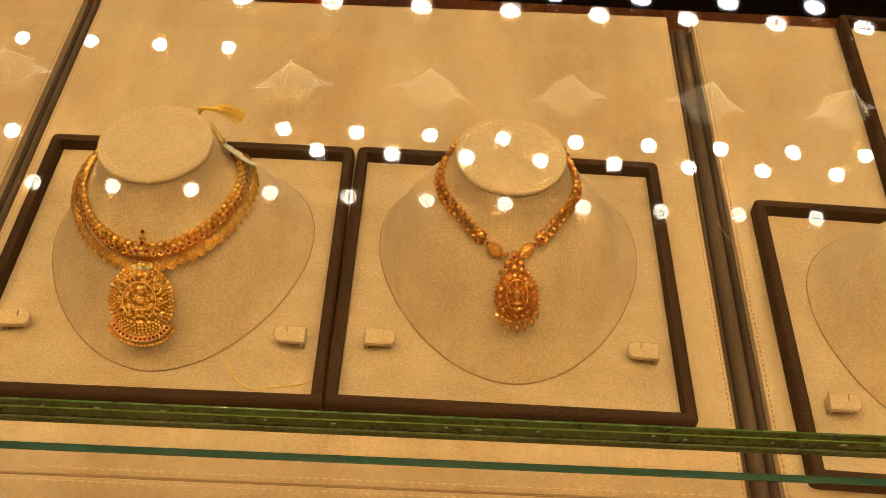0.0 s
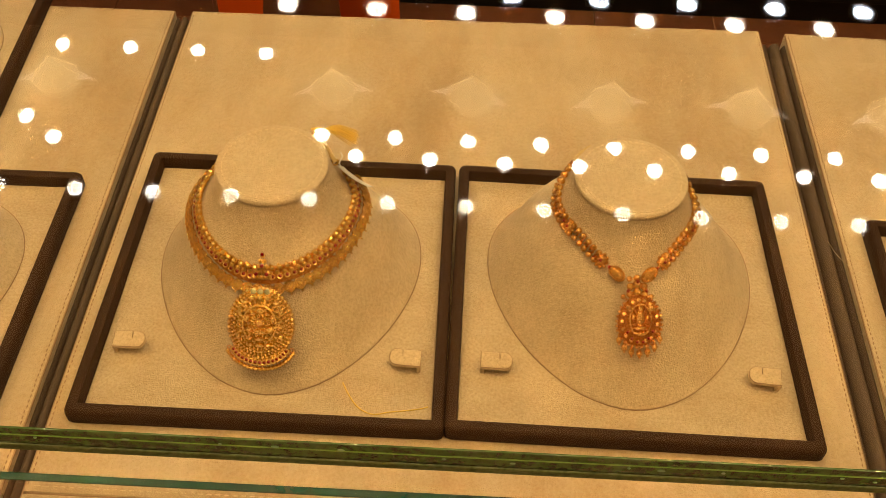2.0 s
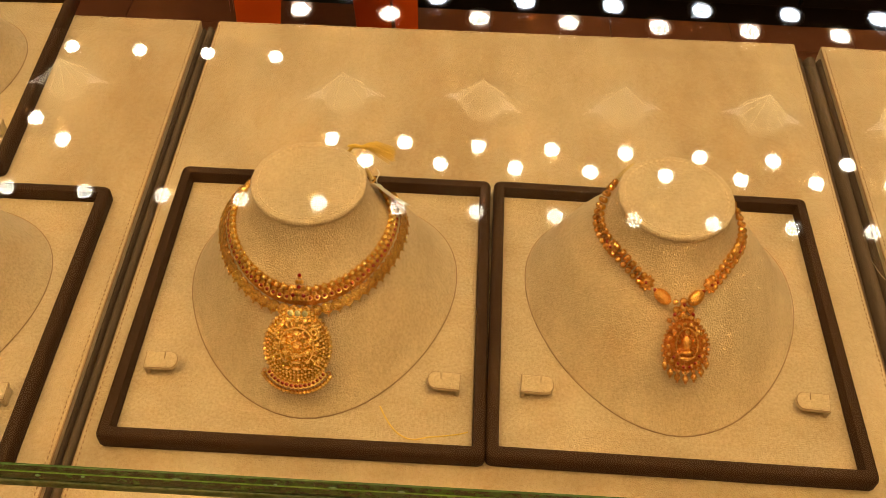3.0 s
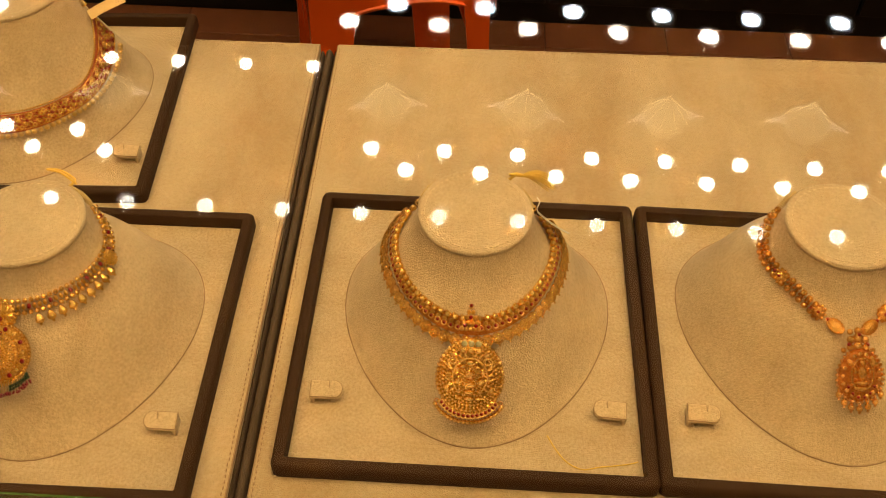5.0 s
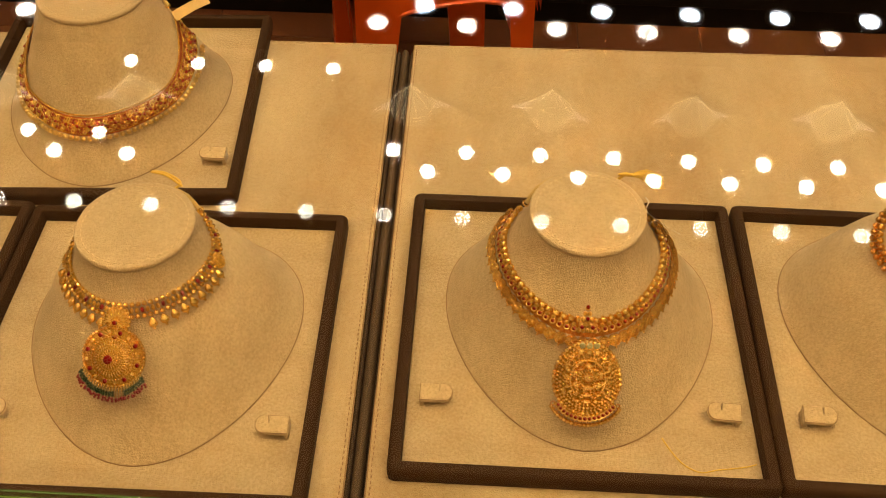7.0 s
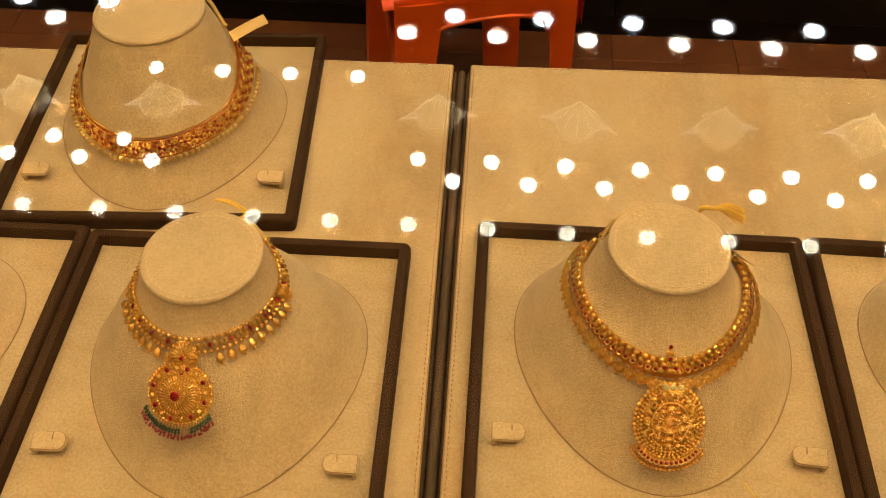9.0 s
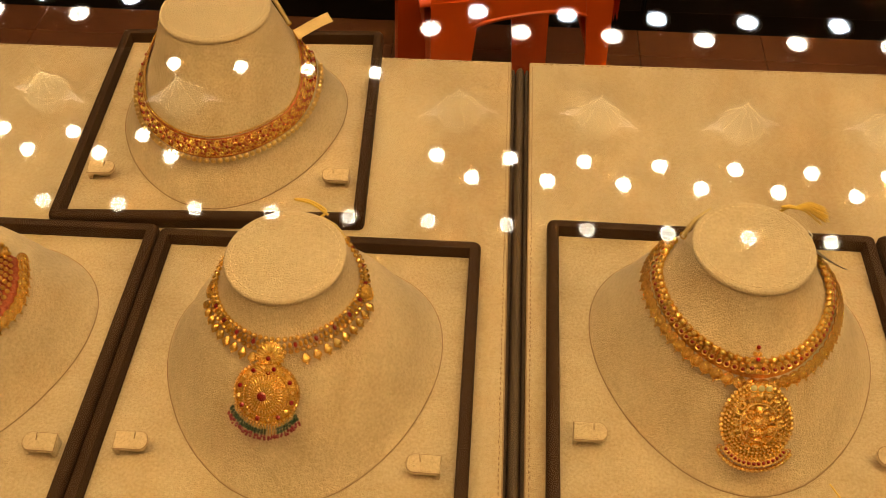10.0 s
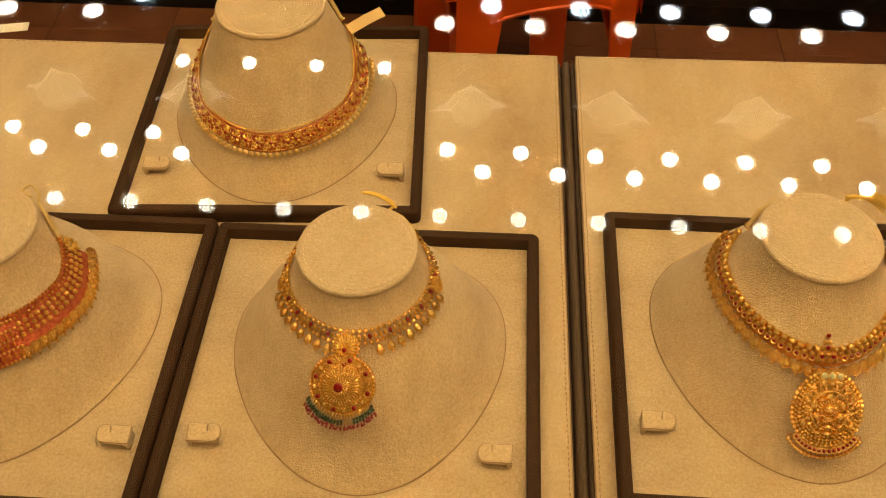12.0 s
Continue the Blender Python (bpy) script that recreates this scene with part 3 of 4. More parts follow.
def earring_holder(x, y, mirror, turn=0.0):
    """A bent suede tongue, rounded and slit at the top, standing on one folded end."""
    hold = thing("earring_holder", P(x, y, BED), "small beige suede earring holder with a slit", "earring holder", "earring holders", turn=turn)
    L, W, H, T = 0.0114, 0.0062, 0.0100, 0.0034
    outline = [(-L, -W), (L * 0.55, -W)] + [(L * 0.55 + 0.45 * L * math.sin(a), -W * math.cos(a)) for a in (0.4, 0.8, 1.2, 1.57, 1.95, 2.35, 2.75)] + [(L * 0.55, W), (0.0032, W), (0.0027, W * 0.1), (0.0019, W * 0.1), (0.0016, W), (-L, W)]

    def plate(z0, z1, ends):
        loops = []
        for g, z in ((0.0007, z0), (0.0, z0 + 0.0006), (0.0, z1 - 0.0012), (0.0004, z1 - 0.0004), (0.0012, z1)):
            loops.append([(mirror * px * (1 - g / L), py * (1 - g / W), z + 0.0012 * (py / W)) for px, py in ends])
        return Shape().grid(loops, close_u=True).cap(loops[-1]).cap(loops[0], True), loops

    top, loops = plate(H - T, H, outline)
    part("top", top, SUEDE_BUST, hold)
    foot = Shape().add(slab(-L + 0.0002, -L + 0.0034, -W + 0.0003, W - 0.0003, 0.0, H - T + 0.0004, 0.0007), Matrix.Diagonal((mirror, 1, 1, 1)))
    foot.add(slab(-L + 0.0034, L * 0.5, -W * 0.35, W - 0.001, 0.0, H - T - 0.0004, 0.001), Matrix.Diagonal((mirror, 1, 1, 1)))
    part("folded_foot", foot, SUEDE_BUST, hold)
    part("piping", Shape().tube([(p[0], p[1], p[2] - 0.0003) for p in loops[3]], 0.0004, 5, True), STITCH_DARK, hold, "fine brown seam")


ANGLES = (0, 15, 30, 45, 60, 75, 90, 105, 120, 140, 160, 180)
OUTLINE = (1.26, 1.215, 1.13, 1.06, 1.015, 1.0, 1.0, 1.005, 0.985, 0.92, 0.85, 0.82)
LEVELS = (0.0, 0.03, 0.08, 0.14, 0.22, 0.32, 0.45, 0.6, 0.75, 0.88, 0.96, 1.0)
HEIGHTS = (0.865, 0.80, 0.715, 0.645, 0.575, 0.505, 0.41, 0.275, 0.115, -0.01, -0.075, -0.105)
CONE = (0.94, 0.905, 0.845, 0.765, 0.66, 0.54, 0.40, 0.25, 0.10, -0.015, -0.075, -0.105)


class Bust:
    """A neck-shaped stand; angles run from the front, level 0 is the neck's top and 1 the foot's edge. In decimetres round the neck's axis."""

    def __init__(self, x, y, turn, radius=0.385, heights=HEIGHTS, stretch=1.0, shift=0.0, label="grey-beige suede necklace bust standing in a tray"):
        self.r, self.h, self.k, self.dx = radius, heights, stretch, shift
        self.frame = Matrix.Translation(P(x, y, BED)) @ Matrix.Rotation(radians(turn), 4, "Z")
        self.ob = thing("necklace_bust", P(x, y, BED), label, "necklace bust", "necklace busts", turn=turn)
        n = 84
        rows = []
        for q in (1.0, 1.0, 0.985, 0.95, 0.9, 0.82, 0.75, 0.67, 0.6, 0.52, 0.45, 0.38, 0.32, 0.27, 0.22, 0.18, 0.14, 0.11, 0.08, 0.055, 0.03, 0.015, 0.0):
            rows.append([self.local(360 * i / n, q) for i in range(n)])
        rows[0] = [Vector((p.x * 0.997, p.y * 0.997, 0.0)) for p in rows[0]]
        s = Shape().grid(rows, close_u=True).cap(rows[0], True)
        part("body", s, SUEDE_BUST, self.ob)
        edge = [self.local(360 * i / n, 1.0) for i in range(n)]
        # A dark tube round the foot draws its contact shadow.
        part("foot_seam", Shape().tube([(p.x * 1.004, p.y * 1.004, 0.0006) for p in edge], 0.00042, 5, True), STITCH_DARK, self.ob, "thin dark brown line standing in for the foot's shadow")
        r, z = self.r * DM, self.top * DM
        cap = [(r * 0.985, z - 0.002), (r * 1.022, z - 0.0008), (r * 1.03, z + 0.0008), (r * 1.015, z + 0.0022), (r * 0.985, z + 0.0028), (r * 0.93, z + 0.0025), (r * 0.5, z + 0.0031), (0.002, z + 0.0033)]
        disc = part("top_disc", Shape().add(turned(cap, 64), Matrix()), SUEDE_DISC, self.ob, "flat pale suede neck top")
        th = Shape()
        k = int(2 * math.pi * r * 0.90 / 0.0042)
        for i in range(k):
            a = 2 * math.pi * i / k
            th.add(BALL, basis(Vector((r * 0.905 * math.cos(a), r * 0.905 * math.sin(a), z + 0.0027)), Vector((-math.sin(a), math.cos(a), 0)), Vector((math.cos(a), math.sin(a), 0)), Vector((0, 0, 1)), (0.0014, 0.00055, 0.0005)))
        tagged(part("stitching", th, STITCH, disc), kind="stuff")

    @property
    def top(self):
        return self.h[0] - BED

    def foot(self, deg):
        a = abs((deg + 180) % 360 - 180)
        i = max(j for j in range(len(ANGLES) - 1) if ANGLES[j] <= a)
        t = (a - ANGLES[i]) / (ANGLES[i + 1] - ANGLES[i])
        p0, p1, p2, p3 = OUTLINE[max(i - 1, 0)], OUTLINE[i], OUTLINE[i + 1], OUTLINE[min(i + 2, len(OUTLINE) - 1)]
        if i == 0:
            p0 = OUTLINE[1]
        return self.k * 0.5 * (2 * p1 + (p2 - p0) * t + (2 * p0 - 5 * p1 + 4 * p2 - p3) * t * t + (3 * p1 - p0 - 3 * p2 + p3) * t ** 3)

    def local(self, deg, q, lift=0.0):
        """A point of the surface in the bust's own space, in metres."""
        a = radians(deg)
        qq = max(q, 0.0)
        r = self.r + (self.foot(deg) - self.r) * qq
        lo, hi = np.interp(max(qq - 0.03, 0), LEVELS, self.h), np.interp(min(qq + 0.03, 1), LEVELS, self.h)
        z = (np.interp(qq, LEVELS, self.h) * 2 + lo + hi) / 4 if 0.03 < qq < 0.97 else np.interp(qq, LEVELS, self.h)
        p = Vector((math.sin(a) * r + self.dx * qq * qq, -math.cos(a) * r, float(z) - BED)) * DM
        if lift:
            p += self.normal(deg, q) * lift
        return p

    def normal(self, deg, q):
        u = self.local(deg + 2, q) - self.local(deg - 2, q)
        w = self.local(deg, min(q + 0.05, 0.99)) - self.local(deg, max(q - 0.05, 0.0))
        n = w.cross(u).normalized()
        return n if n.z > 0 else -n

    def place(self, deg, q, lift=0.0):
        """Point, direction along the necklace, outwards and normal, in the bust's own space."""
        n = self.normal(deg, q)
        u = (self.local(deg + 2, q) - self.local(deg - 2, q)).normalized()
        return self.local(deg, q) + n * lift, u, n.cross(u), n


SUEDE_DISC = material("neck_top_suede", (0.66, 0.525, 0.345), 0.95, dark=(0.47, 0.345, 0.2), vary=0.3, grain=0.42, scale=500, blotch=35, bump=1.0, bump_scale=800, spec=0.12, sheen=0.15)

for cx, cy, turn in ((-1.55, 5.155, 0.1), (0.992, 5.155, -0.6), (-4.58, 4.855, 0.7), (-7.125, 4.86, 0.7), (-5.61, 7.48, 3.2), (4.23, 4.72, -2.0), (5.55, 7.35, -4.0)):
    tray(cx, cy, turn)

for x, y, mirror, turn in ((-2.528, 4.515, 1, 0), (-0.578, 4.474, -1, -3), (0.061, 4.486, 1, -2), (1.933, 4.468, -1, -4), (-3.604, 4.197, -1, 0), (-5.528, 4.223, 1, 1), (-6.126, 4.169, -1, 0), (-6.551, 6.75, 1, 3), (-4.576, 6.799, -1, 0), (3.284, 4.109, 1, -3)):
    earring_holder(x, y, mirror, turn)

BUST_A = Bust(-1.561, 5.413, 0, stretch=0.985, shift=0.045)
BUST_B = Bust(0.927, 5.454, 1, shift=0.07)
BUST_C = Bust(-4.555, 5.113, 3, stretch=0.975, shift=0.02)
BUST_E = Bust(-7.10, 5.125, 0, stretch=0.975)
BUST_D = Bust(-5.61, 7.66, 4, 0.445, CONE, 0.985, label="tall conical grey-beige suede necklace bust in a tray")
BUST_F = Bust(4.28, 5.0, -2, label="grey-beige suede necklace bust with no jewellery in view")


# ---- jewellery ----
def necklace(bust, label, group=""):
    e = thing("gold_necklace", (0, 0, 0), label, "necklace", group)
    e.matrix_world = bust.frame
    return e


def climb(base, start=88, end=134, fall=0.13):
    """The level of a strand: even round the front, rising up the neck by fall towards the back."""
    def level(deg):
        t = min(max((abs(deg) - start) / (end - start), 0), 1)
        return max(base - fall * t * t * (3 - 2 * t), 0.02)
    return level


def spaced(bust, level, a0, a1, step):
    """Angles between a0 and a1 at even steps along a strand."""
    out, last, acc, deg = [], None, step, a0
    while deg <= a1:
        p = bust.local(deg, level(deg))
        if last is not None:
            acc += (p - last).length
        if acc >= step:
            out.append(deg)
            acc = 0.0
        last = p
        deg += 0.2
    return out


def bead_row(bust, level, a0, a1, r, lift=None, step=None, squash=1.0):
    s = Shape()
    lift = r * 0.9 if lift is None else lift
    for deg in spaced(bust, level, a0, a1, step or 2 * r):
        p, u, v, n = bust.place(deg, level(deg), lift)
        s.add(BALL, basis(p, u, v, n, (r * squash, r, r)))
    return s


COIN = turned([(0.0044, 0.0), (0.0046, 0.0004), (0.0046, 0.0010), (0.0043, 0.0015), (0.0039, 0.0014), (0.0035, 0.0004), (0.0022, 0.0005), (0.0014, 0.0012), (0.0003, 0.0014)], 16)
RING = ring(0.0018, 0.0006, 10, 5)
DROP = turned([(0.0004, 0.0046), (0.0012, 0.0038), (0.0021, 0.002), (0.0029, -0.0004), (0.0028, -0.0024), (0.0018, -0.0038), (0.0007, -0.0044), (0.0009, -0.0054), (0.0008, -0.0062), (0.0002, -0.0066)], 10)
GEM = turned([(0.8, 0.0), (1.0, 0.25), (0.92, 0.6), (0.6, 0.9), (0.15, 1.0)], 10)


def coin_mesh():
    """A round medal with a raised rim, a plain relief and a tiny knob."""
    s = Shape().add(COIN, Matrix())
    for x, y, r in ((0, 0.0008, 0.0012), (0.0012, -0.0008, 0.0009), (-0.0012, -0.0008, 0.0009), (0, -0.0018, 0.0009), (0.0014, 0.001, 0.0006), (-0.0014, 0.001, 0.0006)):
        s.add(BALL, at((x, y, 0.001), (r, r, 0.0007)))
    for k in range(14):
        a = 2 * math.pi * k / 14
        s.add(BALL, at((0.0034 * math.cos(a), 0.0034 * math.sin(a), 0.0009), 0.0005))
    s.add(BALL, at((0, -0.0056, 0.0006), 0.00085)).add(BALL, at((0, -0.0047, 0.0006), 0.0006))
    return s.mesh("coin", GOLD_COIN)


COIN_MESH = coin_mesh()


def coins(neck, bust, level, a0, a1, step, lift, size=1.0):
    for n, deg in enumerate(spaced(bust, level, a0, a1, step)):
        p, u, v, nn = bust.place(deg, level(deg), lift)
        side = 1 if deg > 0 else -1
        tip = (nn - 0.2 * side * u + 0.03 * random.uniform(-1, 1) * v).normalized()
        uu = v.cross(tip).normalized()
        ob = part("coin", COIN_MESH, GOLD_COIN, neck)
        ob.matrix_basis = basis(p, uu, tip.cross(uu), tip, (size, size, size))


def dome(outline, height, rings_n=9, n=40, ripple=0.0, lobes=0, flat=0.0):
    """A domed plate: outline gives x, y at an angle."""
    s = Shape()
    rows = []
    for j in range(rings_n + 1):
        k = 1 - j / rings_n
        row = []
        for i in range(n):
            a = 2 * math.pi * i / n
            x, y = outline(a)
            z = height * (1 - max(k - flat, 0) ** 2 / (1 - flat) ** 2) + ripple * math.sin(lobes * a) * math.sin(math.pi * k) + ripple * 0.5 * math.sin(9 * math.pi * k)
            row.append((x * max(k, 0.02), y * max(k, 0.02), z))
        rows.append(row)
    base = [(x, y, -0.001) for x, y, z in rows[0]]
    s.grid([base] + rows, close_u=True).cap(rows[-1]).cap(base, True)
    return s


def pendant_part(bust, neck, deg, q, lift, tilt=0.0):
    """An object under the necklace whose x runs along it, y up to the neck and z off the suede."""
    p, u, v, n = bust.place(deg, q, lift)
    m = basis(p, u, v, n) @ Matrix.Rotation(radians(tilt), 4, "Z")

    def add(name, shape, mat, label=""):
        shape.v = [tuple(m @ Vector(w)) for w in shape.v]
        return part(name, shape, mat, neck, label)
    return add


def cord(neck, bust, pts, r, mat=CORD_PALE, name="cord", label=""):
    pts = [Vector(p) for p in pts]
    fine = []
    for i in range(len(pts) - 1):
        p0, p1, p2, p3 = pts[max(i - 1, 0)], pts[i], pts[i + 1], pts[min(i + 2, len(pts) - 1)]
        for k in range(6):
            t = k / 6
            fine.append(0.5 * (2 * p1 + (p2 - p0) * t + (2 * p0 - 5 * p1 + 4 * p2 - p3) * t * t + (3 * p1 - p0 - 3 * p2 + p3) * t ** 3))
    fine.append(pts[-1])
    return part(name, Shape().tube(fine, r, 7), mat, neck, label)


def wrapped_end(neck, bust, deg, level, reach=18):
    """The bound cord and hook ring from a necklace's end to the back of the neck."""
    sgn = 1 if deg > 0 else -1
    p, u, v, n = bust.place(deg, level(deg), 0.0022)
    part("hook_ring", Shape().add(ring(0.0024, 0.0006, 12, 6), basis(p, u, n, v)), GOLD, neck)
    a = bust.place(deg + sgn * 5, level(deg) * 0.7, 0.0025)[0]
    b = bust.place(deg + sgn * 14, level(deg) * 0.35, 0.003)[0]
    c = bust.place(deg + sgn * (14 + reach), 0.02, 0.003)[0]
    cord(neck, bust, [p, a, b, c], 0.0016)
    binding = Shape()
    for k in range(7):
        t = k / 6
        w = a.lerp(b, t)
        d = (b - a).normalized()
        x = d.cross(Vector((0, 0, 1))).normalized()
        binding.add(ring(0.0017, 0.0005, 10, 5), basis(w, x, d.cross(x), d))
    part("thread_binding", binding, CORD_PALE, neck)
    return c


# the broad coin necklace with a large oval pendant
def coin_necklace(bust):
    neck = necklace(bust, "broad gold coin necklace with rubies and large oval pendant")
    END = 117

    def climb_dip(base):
        lift = climb(base)
        return lambda d: lift(d) + 0.06 * max(0.0, math.cos(radians(d))) ** 2

    lv = {k: climb_dip(k) for k in (0.222, 0.24, 0.268, 0.293, 0.368)}
    part("inner_bead_row", bead_row(bust, lv[0.24], -END, END, 0.0025, 0.003), GOLD, neck)
    part("fine_bead_row", bead_row(bust, lv[0.268], -END, END, 0.0016, 0.0032, 0.0044), GOLD_WORKED, neck)
    knobs = Shape()
    rings_s, stones = Shape(), Shape()
    for deg in spaced(bust, lv[0.222], -END + 3, END - 3, 0.0052):
        p, u, v, n = bust.place(deg, lv[0.222](deg), 0.0026)
        knobs.add(BALL, at(p, 0.0009))
    part("top_knob_row", knobs, GOLD, neck)
    for deg in spaced(bust, lv[0.293], -END + 1, END - 1, 0.0047):
        if abs(deg) < 5:
            continue
        p, u, v, n = bust.place(deg, lv[0.293](deg), 0.0036)
        rings_s.add(RING, basis(p, u, v, n))
        stones.add(BALL, basis(p, u, v, n, (0.0011, 0.0011, 0.0010)))
    part("collet_row", rings_s, GOLD, neck, "gold collets")
    part("ruby_row", stones, RUBY_DARK, neck, "small dark rubies in collets")
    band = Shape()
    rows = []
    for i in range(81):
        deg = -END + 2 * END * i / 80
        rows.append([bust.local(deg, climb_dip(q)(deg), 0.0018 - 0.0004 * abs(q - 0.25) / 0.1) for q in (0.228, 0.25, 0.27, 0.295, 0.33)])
    # The backing's dark colour paints the shade between the beads.
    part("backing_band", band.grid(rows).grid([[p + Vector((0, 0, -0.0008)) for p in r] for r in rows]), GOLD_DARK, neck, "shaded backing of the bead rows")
    coins(neck, bust, lv[0.368], -END, END, 0.0068, 0.0038, 0.92)
    crown = pendant_part(bust, neck, 0, 0.30, 0.004)
    s = Shape()
    for j, row in enumerate((5, 4, 3, 2, 1)):
        for i in range(row):
            s.add(BALL, at(((i - (row - 1) / 2) * 0.0027, -0.006 + j * 0.0036, 0.0012), (0.0017, 0.0019, 0.0017)))
    crown("crown_piece", s, GOLD_WORKED)
    s = Shape()
    for x, y in ((0, 0.0092), (0, 0.0015), (-0.0035, -0.004), (0.0035, -0.004)):
        s.add(BALL, at((x, y, 0.0032), (0.0015, 0.0015, 0.0011)))
    crown("crown_ruby", s, RUBY, "dark red stones")
    add = pendant_part(bust, neck, 0, 0.60, 0.007)

    def oval(a):
        return 0.0208 * math.cos(a) * (1 - 0.06 * math.sin(a)), 0.0232 * math.sin(a)

    add("pendant_plate", dome(oval, 0.0042, 10, 56, 0.0005, 22), GOLD_WORKED)
    rim = Shape()
    for i in range(46):
        a = 2 * math.pi * i / 46
        x, y = oval(a)
        rim.add(BALL, at((x * 1.03, y * 1.03, 0.0005), 0.0017))
    add("pendant_rim", rim, GOLD)
    petals = Shape()
    for n_r, k, r in ((52, 0.93, 0.0011), (46, 0.84, 0.0013), (40, 0.74, 0.0010)):
        for i in range(n_r):
            x, y = oval(2 * math.pi * (i + 0.5 * (n_r % 4 == 0)) / n_r)
            petals.add(BALL, at((x * k, y * k, 0.0044 * (1 - k * k) + 0.0012), (r, r, r)))
    add("petal_border", petals, GOLD)
    relief = Shape()
    rnd = random.Random(11)
    mounds = [(0, 0.001, 0.0042, 0.004, 0.0046), (0, 0.0092, 0.0034, 0.003, 0.0046), (0, -0.0055, 0.0062, 0.0024, 0.0044), (0, -0.0102, 0.0042, 0.002, 0.004), (-0.0072, -0.0095, 0.0028, 0.002, 0.0036), (0.0072, -0.0095, 0.0028, 0.002, 0.0036), (0, -0.0148, 0.0036, 0.0018, 0.003), (-0.006, -0.0145, 0.0022, 0.0016, 0.003), (0.006, -0.0145, 0.0022, 0.0016, 0.003)]
    for k in (-1, 1):
        mounds += [(k * 0.0072, -0.0035, 0.0036, 0.003, 0.0042), (k * 0.0085, 0.0032, 0.0024, 0.004, 0.0034), (k * 0.0048, 0.0068, 0.0026, 0.002, 0.0036), (k * 0.0125, -0.0008, 0.0022, 0.0042, 0.0028), (k * 0.0135, 0.0078, 0.0022, 0.003, 0.0026), (k * 0.0045, 0.0185, 0.0034, 0.0018, 0.0034), (k * 0.0105, 0.0142, 0.003, 0.0018, 0.003), (k * 0.0145, -0.0088, 0.002, 0.003, 0.0024)]
    for x, y, a, b, h in mounds:
        relief.add(BALL_FINE, at((x, y, 0.0028), (a, b, h)))
    for _ in range(150):
        a, r = rnd.uniform(0, 6.283), rnd.uniform(0.15, 0.8)
        x, y = oval(a)
        relief.add(BALL, at((x * r, y * r, 0.0040 * (1 - r * r) + 0.0026), rnd.uniform(0.0006, 0.0011)))
    add("relief", relief, GOLD, "plain rounded raised gold relief")
    scroll = Shape()
    for k in (-1, 1):
        scroll.tube([(k * 0.0112 * math.sin(t), 0.0002 + 0.0128 * math.cos(t), 0.0058) for t in [i * 0.13 for i in range(20)]], 0.0008, 6)
        for i in range(9):
            t = 0.25 + 0.24 * i
            scroll.add(BALL, basis(Vector((k * 0.0133 * math.sin(t), 0.0002 + 0.0152 * math.cos(t), 0.0048)), Vector((k * math.sin(t), math.cos(t), 0)), Vector((math.cos(t), -k * math.sin(t), 0)), Vector((0, 0, 1)), (0.0022, 0.0011, 0.0012)))
        scroll.tube([(k * (0.0115 + 0.0028 * math.cos(t) * (1 - t / 12)), 0.0105 + 0.0028 * math.sin(t) * (1 - t / 12), 0.0062) for t in [i * 0.4 for i in range(20)]], 0.0006, 6)
    add("scroll", scroll, GOLD)
    gems = Shape()
    for x in (-0.0046, 0, 0.0046):
        gems.add(GEM, at((x, 0.0222, 0.0048), (0.0021, 0.0021, 0.0014)))
    add("clear_stone", gems, DIAMOND, "three pale clear stones")
    studs = Shape()
    for x in (-0.0052, 0, 0.0052):
        studs.add(BALL_FINE, at((x, 0.0178, 0.0052), 0.0021))
    add("stud", studs, GOLD)
    plate, red, balls, loops = Shape(), Shape(), Shape(), Shape()
    rows = []
    for i in range(25):
        a = math.radians(-156 + 132 * i / 24)
        rows.append([(0.0196 * k * math.cos(a), -0.0105 + (0.0158 * k) * math.sin(a), 0.0012 - 0.0006 * (k - 1)) for k in (0.8, 0.92, 1.05, 1.16)])
    add("lower_crescent", plate.grid(rows).grid([[(x, y, z - 0.0012) for x, y, z in r] for r in rows]), GOLD_WORKED)
    for i in range(15):
        a = math.radians(-152 + 124 * i / 14)
        x, y = 0.0200 * math.cos(a), -0.0105 + 0.0164 * math.sin(a)
        loops.add(RING, at((x, y, 0.0026)))
        red.add(BALL, at((x, y, 0.0026), (0.0011, 0.0011, 0.001)))
    add("lower_collet", loops, GOLD)
    add("lower_ruby", red, RUBY_DARK, "dark red stones in collets")
    hang = Shape()
    for i in range(21):
        a = math.radians(-158 + 136 * i / 20)
        x, y = 0.0226 * math.cos(a), -0.0108 + 0.0190 * math.sin(a)
        hang.add(ring(0.0014, 0.0004, 8, 4), at((x, y, 0.0006)))
        balls.add(BALL, at((x * 1.055, y - 0.0021, 0.0006), 0.00155))
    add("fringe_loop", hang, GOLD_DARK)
    add("fringe_ball", balls, GOLD)
    for deg in (-END, END):
        end = wrapped_end(neck, bust, deg, climb(0.17))
    a = bust.local(150, 0.0)
    tassel = Shape()
    rnd = random.Random(5)
    root = a + Vector((0.011, 0.002, 0.003))
    for k in range(46):
        sp, up = rnd.uniform(-1, 1), rnd.uniform(-0.6, 1)
        far = root + Vector((0.024 + rnd.uniform(-0.004, 0.002), 0.002 + 0.0055 * sp, -0.009 + 0.004 * up))
        mid = root.lerp(far, 0.5) + Vector((0, 0.001 * sp, 0.0035 + 0.001 * up))
        tassel.tube([root + Vector((0, 0.0006 * sp, 0)), root.lerp(mid, 0.6) + Vector((0, 0, 0.0012)), mid, mid.lerp(far, 0.6), far], 0.00032, 4)
